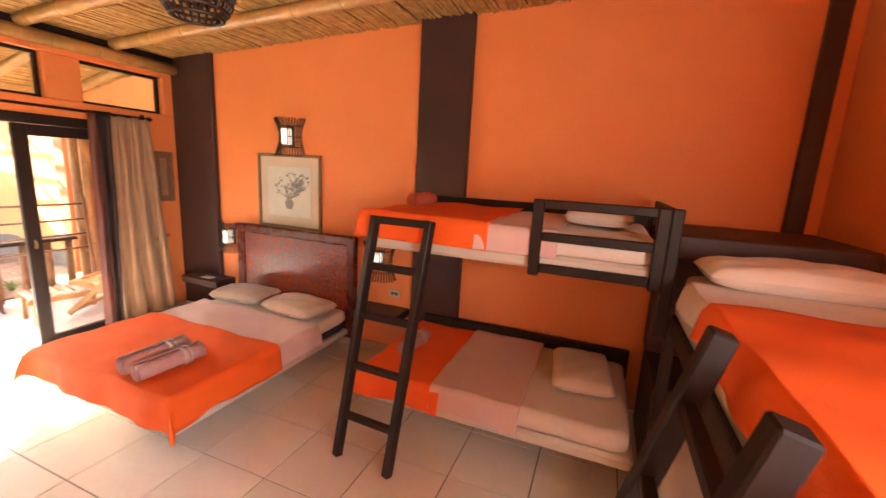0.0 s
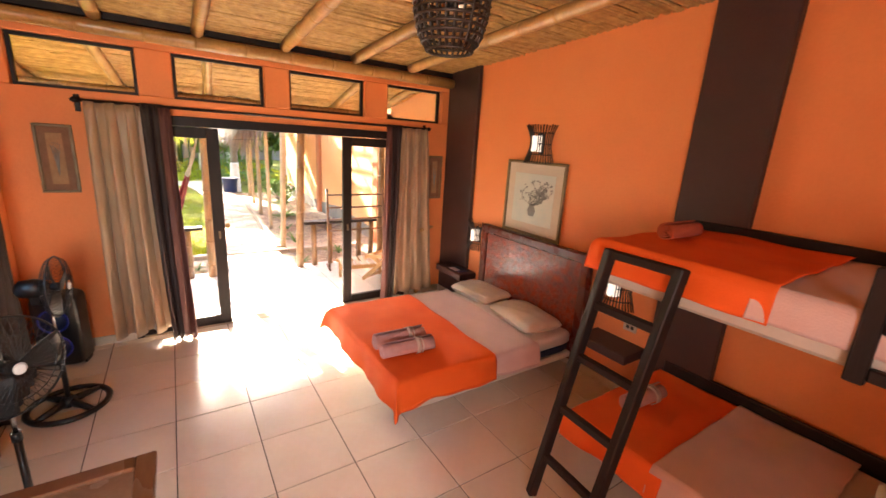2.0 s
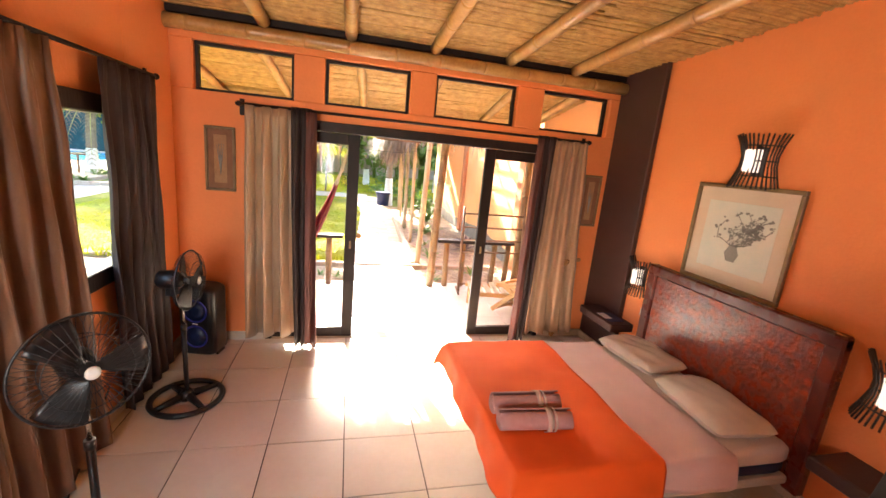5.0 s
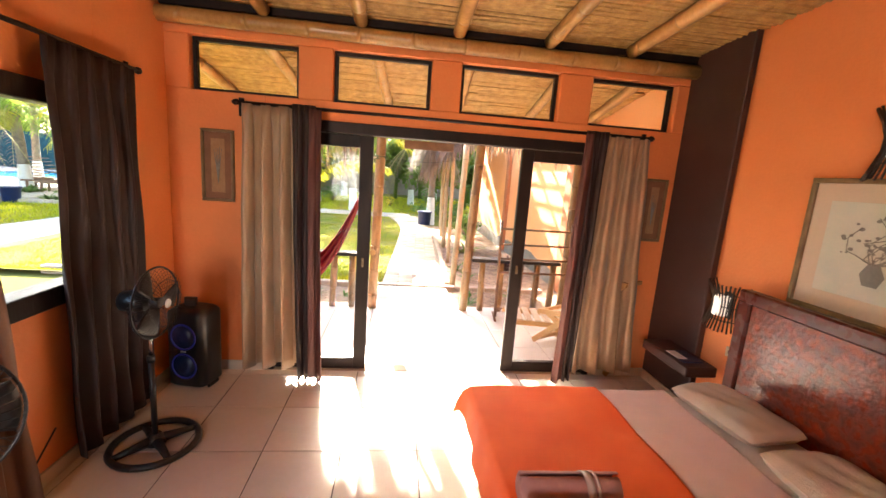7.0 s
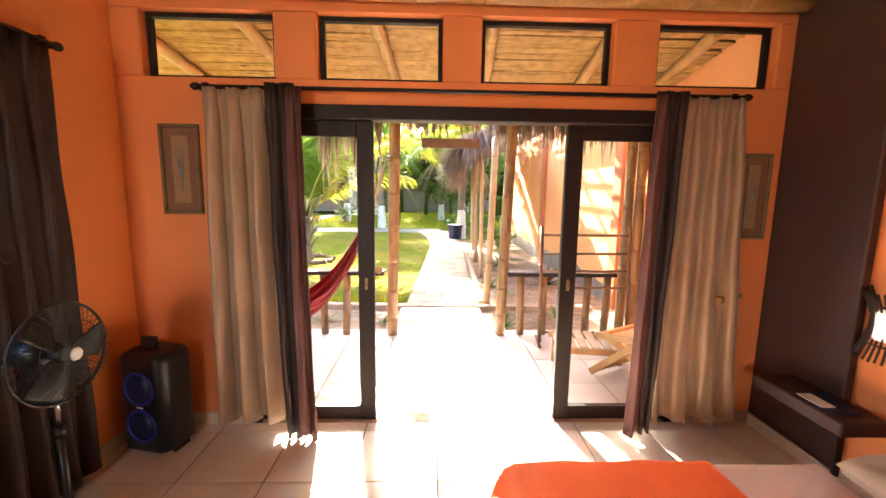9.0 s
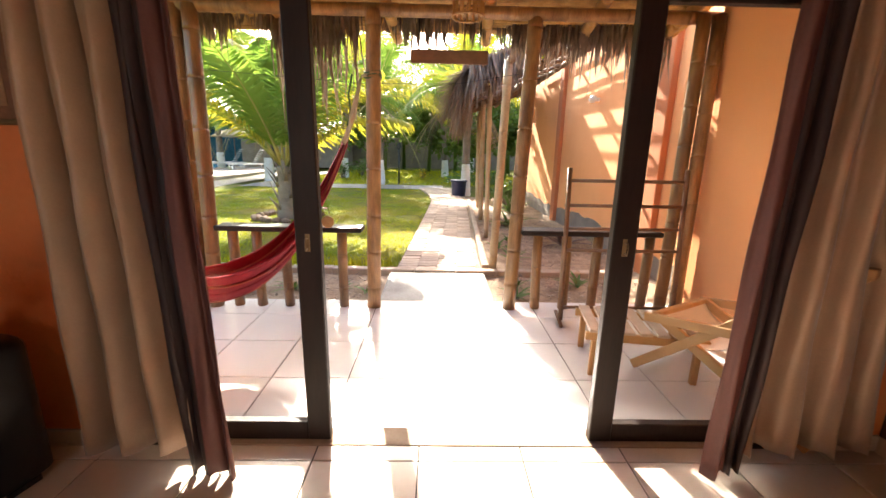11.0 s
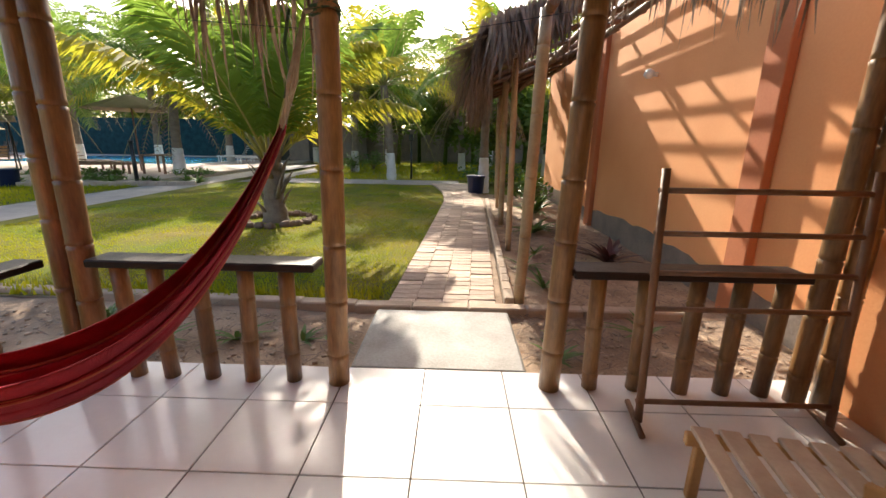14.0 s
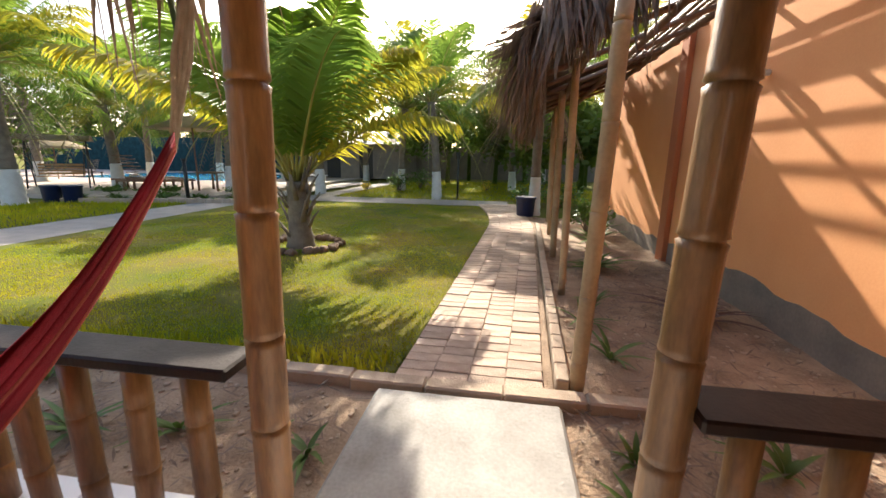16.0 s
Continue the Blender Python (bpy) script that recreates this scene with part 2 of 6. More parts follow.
M_STONE = mat("brown_garden_stone", (0.20, 0.12, 0.08), (0.12, 0.075, 0.05), 0.9, 8, 0.6, obj_var=0.2)


# ---- mesh tools ----
class Build:
    """Gathers pieces of one mesh."""

    def __init__(self):
        self.v, self.f, self.smooth = [], [], []

    def add(self, verts, faces, smooth=False):
        o = len(self.v)
        self.v += [tuple(p) for p in verts]
        self.f += [tuple(i + o for i in q) for q in faces]
        self.smooth += [smooth] * len(faces)
        return self

    def box(self, x0, x1, y0, y1, z0, z1, c=0.004, m=None):
        """A box with its edges chamfered by c."""
        lo, hi = (x0, y0, z0), (x1, y1, z1)
        c = min(c, *(abs(hi[i] - lo[i]) * 0.45 for i in range(3)))
        pts, index = [], {}
        for sx in (0, 1):
            for sy in (0, 1):
                for sz in (0, 1):
                    s = (sx, sy, sz)
                    for a in range(3):
                        p = [(hi[i] - (0 if i == a else c)) if s[i] else (lo[i] + (0 if i == a else c)) for i in range(3)]
                        index[s, a] = len(pts)
                        pts.append(p)
        faces = []
        for a in range(3):
            u, w = (a + 1) % 3, (a + 2) % 3
            for side in (0, 1):
                q = []
                for su, sw in ((0, 0), (1, 0), (1, 1), (0, 1)):
                    s = [0, 0, 0]
                    s[a], s[u], s[w] = side, su, sw
                    q.append(index[tuple(s), a])
                faces.append(q if side else q[::-1])
            for su in (0, 1):
                for sw in (0, 1):
                    s0, s1 = [0, 0, 0], [0, 0, 0]
                    s0[u] = s1[u] = su
                    s0[w] = s1[w] = sw
                    s1[a] = 1
                    q = [index[tuple(s0), u], index[tuple(s1), u], index[tuple(s1), w], index[tuple(s0), w]]
                    faces.append(q if su == sw else q[::-1])
        for s in [(i, j, k) for i in (0, 1) for j in (0, 1) for k in (0, 1)]:
            q = [index[s, 0], index[s, 1], index[s, 2]]
            faces.append(q if sum(s) % 2 else q[::-1])
        if m is not None:
            pts = [m @ Vector(p) for p in pts]
        return self.add(pts, faces)

    def tube(self, pts, r, n=8, caps=True, smooth=True, flat=1.0):
        """A tube along pts; r is one radius or one for each point."""
        pts = [Vector(p) for p in pts]
        rs = r if isinstance(r, (list, tuple)) else [r] * len(pts)
        vs, fs = [], []
        side = None
        for i, p in enumerate(pts):
            d = (pts[min(i + 1, len(pts) - 1)] - pts[max(i - 1, 0)]).normalized()
            if side is None:
                side = d.cross(Vector((0, 0, 1)) if abs(d.z) < 0.9 else Vector((1, 0, 0))).normalized()
            else:
                side = (side - d * side.dot(d)).normalized()
            up = side.cross(d)
            for k in range(n):
                a = 2 * math.pi * k / n
                vs.append(p + rs[i] * (side * math.cos(a) + up * math.sin(a) * flat))
        for i in range(len(pts) - 1):
            for k in range(n):
                fs.append((i * n + k, i * n + (k + 1) % n, (i + 1) * n + (k + 1) % n, (i + 1) * n + k))
        self.add(vs, fs, smooth)
        if caps:
            o = len(self.v) - len(vs)
            self.f += [tuple(o + k for k in range(n))[::-1], tuple(o + (len(pts) - 1) * n + k for k in range(n))]
            self.smooth += [False, False]
        return self

    def grid(self, fn, nu, nv, thick=0.0, smooth=True):
        """A sheet fn(u, v) -> point with u, v in 0..1; thick gives it a second side and edges."""
        P = [[Vector(fn(i / nu, j / nv)) for j in range(nv + 1)] for i in range(nu + 1)]
        w = nv + 1
        vs = [p for row in P for p in row]
        fs = [(i * w + j, (i + 1) * w + j, (i + 1) * w + j + 1, i * w + j + 1) for i in range(nu) for j in range(nv)]
        if not thick:
            return self.add(vs, fs, smooth)
        back = []
        for i in range(nu + 1):
            for j in range(nv + 1):
                du = P[min(i + 1, nu)][j] - P[max(i - 1, 0)][j]
                dv = P[i][min(j + 1, nv)] - P[i][max(j - 1, 0)]
                back.append(P[i][j] - du.cross(dv).normalized() * thick)
        o = len(vs)
        fs += [tuple(o + k for k in q[::-1]) for q in fs]
        rim = [(i, 0) for i in range(nu)] + [(nu, j) for j in range(nv)] + [(i, nv) for i in range(nu, 0, -1)] + [(0, j) for j in range(nv, 0, -1)]
        ids = [i * w + j for i, j in rim]
        for a, b in zip(ids, ids[1:] + ids[:1]):
            fs.append((b, a, a + o, b + o))
        return self.add(vs + back, fs, smooth)

    def ob(self, name, material, parent=None, loc=None):
        me = bpy.data.meshes.new(name)
        me.from_pydata(self.v, [], self.f)
        me.polygons.foreach_set("use_smooth", self.smooth)
        me.materials.append(material)
        me.update()
        o = new(name, me)
        if parent is not None:
            o.parent = parent
        if loc is not None:
            o.location = loc
        return o


def empty(name, loc, label, category, group="", rz=0.0):
    e = new(name)
    e.empty_display_size = 0.1
    e.location, e.rotation_euler = loc, (0, 0, rz)
    return tagged(e, label, category, group)


def bamboo_into(b, p0, p1, r, step=0.32, n=10, seed=0, taper=0.0):
    """A cane with swollen nodes."""
    rnd = random.Random(seed)
    p0, p1 = Vector(p0), Vector(p1)
    length = (p1 - p0).length
    pts, rs, d = [p0], [r], step * rnd.uniform(0.3, 0.9)
    while d < length - 0.05:
        for off, k in ((-0.03, 1.0), (-0.008, 1.055), (-0.002, 0.90), (0.004, 0.92), (0.009, 1.05), (0.03, 1.0)):
            pts.append(p0.lerp(p1, min(max((d + off) / length, 0.001), 0.999)))
            rs.append(r * k * (1 - taper * d / length))
        d += step * rnd.uniform(0.85, 1.15)
    pts.append(p1)
    rs.append(r * (1 - taper))
    side = Vector((rnd.uniform(-1, 1), rnd.uniform(-1, 1), rnd.uniform(-0.3, 0.3))) * 0.006
    pts = [p + side * math.sin(math.pi * (p - p0).length / length) for p in pts]
    return b.tube(pts, rs, n)


# ---- structure: the room ----
def zc(x):
    """Height of the cane ceiling, which rises away from the door."""
    return 2.99 + 0.05 * (x + 4.9)


WALL_Y, LEFT_Y, DOOR_X, EAST_X = 3.42, -0.96, -4.90, 1.27
TRANSOMS = ((-0.79, 0.03), (0.30, 1.09), (1.34, 2.19), (2.48, 3.26))
b = Build()
dx0, dx1 = DOOR_X - 0.15, DOOR_X
b.box(dx0, dx1, -1.11, -0.22, 0, 2.34, 0.003).box(dx0, dx1, 2.80, 3.57, 0, 2.34, 0.003).box(dx0, dx1, -0.22, 2.80, 2.19, 2.34, 0.003)
b.box(dx0, dx1, -1.11, 3.57, 2.745, 3.15, 0.003)
edges = [-1.11] + [e for t in TRANSOMS for e in t] + [3.57]
for y0, y1 in zip(edges[::2], edges[1::2]):
    b.box(dx0, dx1, y0, y1, 2.34, 2.745, 0.01)
tagged(b.ob("wall_door", M_ORANGE), "orange painted wall with glazed door and transom openings", "wall", kind="structure")
tagged(Build().box(-5.05, EAST_X + 0.15, WALL_Y, WALL_Y + 0.15, 0, 3.5, 0.003).ob("wall_bed", M_ORANGE), "orange painted wall behind the beds", "wall", kind="structure")
WX0, WX1, WZ0, WZ1 = -4.15, -2.35, 0.965, 2.14
b = Build()
b.box(-4.9, WX0, LEFT_Y - 0.15, LEFT_Y, 0, 3.5, 0.003).box(WX1, EAST_X, LEFT_Y - 0.15, LEFT_Y, 0, 3.5, 0.003)
b.box(WX0, WX1, LEFT_Y - 0.15, LEFT_Y, 0, WZ0, 0.003).box(WX0, WX1, LEFT_Y - 0.15, LEFT_Y, WZ1, 3.5, 0.003)
tagged(b.ob("wall_window", M_ORANGE), "orange painted wall with a side window", "wall", kind="structure")
# end wall with an opening added out of view for the fill lamp
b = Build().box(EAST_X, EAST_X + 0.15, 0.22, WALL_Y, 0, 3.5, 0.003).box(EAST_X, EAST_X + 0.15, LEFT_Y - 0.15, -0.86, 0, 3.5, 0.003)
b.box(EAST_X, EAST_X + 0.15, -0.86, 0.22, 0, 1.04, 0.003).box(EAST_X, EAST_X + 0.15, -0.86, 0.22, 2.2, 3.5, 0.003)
tagged(b.ob("wall_back", M_ORANGE), "orange painted end wall", "wall", kind="structure")
for x0, x1, d, lab in ((-4.9, -4.27, 0.06, "corner"), (-1.72, -1.24, 0.07, "middle"), (1.065, 1.178, 0.06, "far")):
    tagged(Build().box(x0, x1, WALL_Y - d, WALL_Y - 0.001, 0, zc(x1) + 0.02, 0.008).ob("column", M_BROWN), "dark brown painted %s column on the orange wall" % lab, "column", kind="structure")
b = Build()
b.box(DOOR_X, DOOR_X + 0.014, LEFT_Y + 0.014, -0.22, 0, 0.085, 0.002).box(DOOR_X, DOOR_X + 0.014, 2.80, 3.36, 0, 0.085, 0.002)
b.box(DOOR_X, EAST_X, LEFT_Y, LEFT_Y + 0.014, 0, 0.085, 0.002).box(-4.88, -4.27, 3.346, 3.36, 0, 0.085, 0.002)
b.box(-4.265, -1.73, WALL_Y - 0.014, WALL_Y, 0, 0.085, 0.002)
tagged(b.ob("baseboard", M_SKIRT), "cream tile skirting along the walls", "baseboard", kind="structure")
tagged(Build().box(-6.88, EAST_X + 0.1, -1.30, WALL_Y, -0.35, -0.008, 0.003).ob("floor", M_GROUT), "tiled floor with dark grout joints", "floor", kind="structure")


def cane_sheet(name, x0, x1, y0, y1, zf, label, seed):
    """A ceiling of thin canes laid side by side on a dark backing."""
    rnd = random.Random(seed)
    b = Build()
    x = x0
    while x < x1:
        w = rnd.uniform(0.014, 0.027)
        y = y0
        while y < y1 - 0.02:
            e = min(y1, y + rnd.uniform(0.9, 2.4))
            dz0, dz1, dx = rnd.uniform(0, 0.018), rnd.uniform(0, 0.018), rnd.uniform(-0.012, 0.012)
            p, q = (x, y, zf(x) - dz0), (x + dx, e - 0.004, zf(x) - dz1)
            vs = []
            for c in (p, q):
                for a in range(6):
                    vs.append((c[0] + w * 0.52 * math.cos(a * math.pi / 3), c[1], c[2] + w * 0.5 * math.sin(a * math.pi / 3)))
            b.add(vs, [(k, (k + 1) % 6, 6 + (k + 1) % 6, 6 + k) for k in range(6)], True)
            y = e
        x += w * rnd.uniform(0.93, 1.15)
    b.f = [f[::-1] for f in b.f]
    o = b.ob(name, M_CANE)
    tagged(o, label, "ceiling", kind="structure")
    bk = Build().add([(x0, y0, zf(x0) + 0.012), (x1, y0, zf(x1) + 0.012), (x1, y1, zf(x1) + 0.012), (x0, y1, zf(x0) + 0.012),
                      (x0, y0, zf(x0) + 0.06), (x1, y0, zf(x1) + 0.06), (x1, y1, zf(x1) + 0.06), (x0, y1, zf(x0) + 0.06)],
                     [(0, 3, 2, 1), (4, 5, 6, 7), (0, 1, 5, 4), (1, 2, 6, 5), (2, 3, 7, 6), (3, 0, 4, 7)])
    tagged(bk.ob(name + "_backing", M_CANE_BACK), "dark roof board over the canes", "ceiling", kind="structure")


cane_sheet("ceiling", -4.9, EAST_X, LEFT_Y, WALL_Y, zc, "golden cane ceiling laid on bamboo joists", 3)


def zp(x):
    """Height of the porch ceiling, which falls away from the house."""
    return 2.93 + 0.17 * (x + 5.05)


cane_sheet("ceiling_porch", -7.45, -5.05, -1.7, 3.40, zp, "golden cane porch ceiling", 5)


def beam(p0, p1, r, label, material=None, seed=0, name="bamboo_beam", step=0.42):
    b = bamboo_into(Build(), p0, p1, r, step, 12, seed)
    return tagged(b.ob(name, material or M_BAMBOO), label, "beam", "bamboo beams")


tagged(Build().box(-4.9, -4.84, LEFT_Y, WALL_Y, 2.915, 2.985, 0.006).ob("wall_plate", M_DARKWOOD), "dark timber wall plate under the ceiling", "beam", kind="structure")
beam((-4.83, LEFT_Y, 2.845), (-4.83, 3.36, 2.84), 0.058, "thick bamboo beam above the transom windows", seed=1)
for i, y in enumerate((-0.20, 0.52, 1.28, 2.02, 2.72)):
    beam((-4.78, y, zc(-4.78) - 0.065), (EAST_X, y - 0.06, zc(EAST_X) - 0.075), 0.053, "golden bamboo ceiling joist", seed=10 + i)
for i, y in enumerate((-1.2, -0.35, 0.6, 1.45, 2.35, 3.1)):
    beam((-5.06, y, zp(-5.06) - 0.06), (-7.5, y + 0.15, zp(-7.5) - 0.06), 0.05, "golden bamboo porch rafter", seed=20 + i)
beam((-6.74, -1.8, zp(-6.74) - 0.16), (-6.74, 3.4, zp(-6.74) - 0.16), 0.05, "bamboo beam on the porch posts", M_BAMBOO_D, 30)

# windows: transoms, side window
n_win = 0
for y0, y1 in TRANSOMS:
    n_win += 1
    e = tagged(empty("window_%d" % n_win, (-5.0, y0, 2.34), "", ""), "dark framed transom window above the door", "window", kind="structure")
    w, h = y1 - y0, 0.405
    fr = Build()
    for a in ((0, w, 0, 0.028), (0, w, h - 0.028, h), (0, 0.028, 0.028, h - 0.028), (w - 0.028, w, 0.028, h - 0.028)):
        fr.box(-0.02, 0.03, a[0], a[1], a[2], a[3], 0.003)
    fr.ob("frame", M_DARKWOOD, e)
    g = Build().box(0.0, 0.005, 0.028, w - 0.028, 0.028, h - 0.028, 0.0005).ob("pane", M_GLASS, e)
    g.visible_shadow = False
n_win += 1
e = tagged(empty("window_%d" % n_win, (WX0, LEFT_Y - 0.06, WZ0), "", ""), "side window in a thick dark wooden frame", "window", kind="structure")
w, h = WX1 - WX0, WZ1 - WZ0
fr = Build()
for a in ((-0.0, w, 0, 0.11), (0, w, h - 0.11, h), (0, 0.09, 0.11, h - 0.11), (w - 0.09, w, 0.11, h - 0.11)):
    fr.box(a[0], a[1], -0.04, 0.09, a[2], a[3], 0.006)
fr.ob("frame", M_DARKWOOD, e)
Build().box(0.09, w - 0.09, 0.0, 0.005, 0.11, h - 0.11, 0.0005).ob("pane", M_GLASS, e).visible_shadow = False

# sliding door: outer frame and two glazed leaves slid apart
fr = Build().box(-5.02, -4.89, -0.22, 2.80, 2.10, 2.19, 0.006).box(-5.02, -4.90, -0.22, -0.16, 0, 2.10, 0.006).box(-5.02, -4.90, 2.74, 2.80, 0, 2.10, 0.006)
tagged(fr.ob("door_frame", M_DARKWOOD), "dark wooden frame of the sliding door", "door frame", kind="structure")
tagged(Build().box(-5.03, -4.90, -0.16, 2.74, -0.008, 0.004, 0.002).ob("threshold", M_KERB), "flat pale threshold with a door track", "threshold", kind="structure")


def door_leaf(n, y0, y1, hx, hy):
    e = tagged(empty("door_%d" % n, (-4.955, y0, 0.006), "", ""), "dark wooden glazed sliding door leaf, slid open", "door", kind="structure")
    w, h = y1 - y0, 2.09
    s = 0.11
    f = Build()
    f.box(-0.025, 0.025, 0, s, 0, h, 0.005).box(-0.025, 0.025, w - s, w, 0, h, 0.005)
    f.box(-0.024, 0.024, s, w - s, 0, 0.10, 0.005).box(-0.024, 0.024, s, w - s, h - 0.10, h, 0.005)
    f.ob("frame", M_DARKWOOD, e)
    Build().box(-0.003, 0.003, s, w - s, 0.10, h - 0.10, 0.0005).ob("pane", M_GLASS, e).visible_shadow = False
    k = Build().box(0.025, 0.028, hy - 0.010, hy + 0.010, 0.965, 1.045, 0.002)
    k.tube([(0.03, hy, 0.98), (0.055, hy, 0.975), (0.062, hy, 1.0), (0.055, hy, 1.03), (0.03, hy, 1.025)], 0.003, 6)
    tagged(k.ob("handle", M_GILT, e), "small worn metal latch")


door_leaf(1, -0.16, 0.64, 0, 0.745)
door_leaf(2, 1.93, 2.74, 0, 0.055)

e = empty("key_tag", (-4.965, 0.668, 1.10), "round wooden key tag hanging on the door latch", "key tag")
Build().tube([(-0.004, 0, 0), (-0.003, 0, 0), (0.003, 0, 0), (0.004, 0, 0)], [0.024, 0.027, 0.027, 0.024], 20).ob("disc", M_LIGHTWOOD, e)
Build().tube([(0, 0.012 * math.cos(a * 0.5236) - 0.004, 0.043 + 0.017 * math.sin(a * 0.5236)) for a in range(13)], 0.0015, 5, caps=False).ob("ring", M_CHROME, e)
Build().box(-0.004, 0.004, -0.032, 0.0, 0.058, 0.066, 0.001).ob("key", M_CHROME, e)

# ---- curtains ----
def curtain(name, at, width, z0, z1, folds, depth, material, label, flare=0.0, seed=0, along="y", sway=0.0):
    rnd = random.Random(seed)
    ph = [rnd.uniform(0, 6.28) for _ in range(6)]

    def fn(u, v):
        z = z1 + (z0 - z1) * v
        gather = 0.45 + 0.55 * min(1, v * 5)
        s = (u - 0.5) * (width * (1 + flare * v)) + sway * v * v
        wob = math.sin(u * folds * 6.283 + ph[0] + 0.5 * math.sin(v * 3 + ph[1])) + 0.35 * math.sin(u * folds * 12.9 + ph[2] + v * 1.5)
        d = depth * wob * gather * (0.7 + 0.45 * v) + 0.006 * math.sin(v * 17 + u * 9 + ph[3]) + (0.012 * math.sin(u * folds * 25) if v < 0.06 else 0)
        s += 0.3 * depth * math.sin(u * folds * 12.56 + ph[4])
        zz = z + (0.02 * math.sin(u * folds * 6.28 + ph[5]) if v > 0.9 else 0)
        return (at[0] + d, at[1] + s, zz) if along == "y" else (at[0] + s, at[1] + d, zz)

    o = Build().grid(fn, folds * 14, 26, 0.004).ob(name, material)
    return tagged(o, label, "curtain")


curtain("curtain", (-4.775, -0.14), 0.41, 0.10, 2.25, 3, 0.045, M_CURTAIN_T, "taupe satin curtain hanging drawn beside the door", seed=1, flare=0.16, sway=0.02)
curtain("curtain", (-4.72, 0.125), 0.17, 0.02, 2.27, 2, 0.024, M_CURTAIN_D, "dark brown curtain edge gathered beside the door", seed=2, flare=-0.3, sway=0.03)
curtain("curtain", (-4.69, 0.215), 0.09, 0.02, 2.24, 1, 0.022, M_CURTAIN_R, "maroon lining of the dark curtain by the door", seed=3, flare=0.2, sway=0.03)
curtain("curtain", (-4.775, 2.79), 0.39, 0.09, 2.25, 3, 0.045, M_CURTAIN_T, "taupe satin curtain hanging drawn beside the door", seed=4, flare=0.48, sway=0.05)
curtain("curtain", (-4.72, 2.50), 0.19, 0.04, 2.27, 2, 0.024, M_CURTAIN_D, "dark brown curtain edge gathered beside the door", seed=5, flare=-0.5, sway=-0.02)
curtain("curtain", (-4.69, 2.42), 0.08, 0.04, 2.24, 1, 0.022, M_CURTAIN_R, "maroon lining of the dark curtain by the door", seed=6, flare=0.4, sway=-0.01)
curtain("curtain", (-4.00, -0.87), 0.68, 0.06, 2.34, 5, 0.034, M_CURTAIN_D, "dark brown curtain drawn aside at the side window", seed=7, flare=0.05, along="x")
curtain("curtain", (-2.92, -0.87), 0.66, 0.02, 2.34, 4, 0.036, M_CURTAIN_M, "mid brown curtain drawn aside at the side window", seed=8, flare=0.15, along="x", sway=-0.06)
curtain("curtain", (-2.50, -0.86), 0.30, 0.02, 2.34, 3, 0.030, M_CURTAIN_T, "taupe curtain edge at the side window", seed=9, flare=0.1, along="x")


def rod(p0, p1, label, name="curtain_rod"):
    e = empty(name, p0, label, "curtain rod")
    d = Vector(p1) - Vector(p0)
    Build().tube([(0, 0, 0), d], 0.013, 8).ob("pole", M_DARKWOOD, e)
    for q in (Vector((0, 0, 0)), d):
        k = Build()
        wall = Vector((-0.12, 0, 0)) if abs(d.y) > abs(d.x) else Vector((0, -0.08, 0))
        k.tube([q, q + wall], 0.012, 6)
        k.box(q.x + wall.x - 0.0 if wall.x else q.x - 0.02, q.x + wall.x + 0.015 if wall.x else q.x + 0.02, q.y - 0.02 if wall.x else q.y + wall.y, q.y + 0.02 if wall.x else q.y + wall.y + 0.015, -0.09, 0.05, 0.004)
        k.tube([q + d.normalized() * t for t in (-0.03, -0.015, 0.0, 0.015, 0.03)], [0.008, 0.02, 0.024, 0.02, 0.008], 8)
        k.ob("bracket", M_DARKWOOD, e)


rod((-4.775, -0.40, 2.255), (-4.775, 3.0, 2.255), "dark wooden curtain rod over the sliding door")
rod((-4.42, -0.88, 2.35), (-2.3, -0.88, 2.35), "dark curtain rod over the side window")


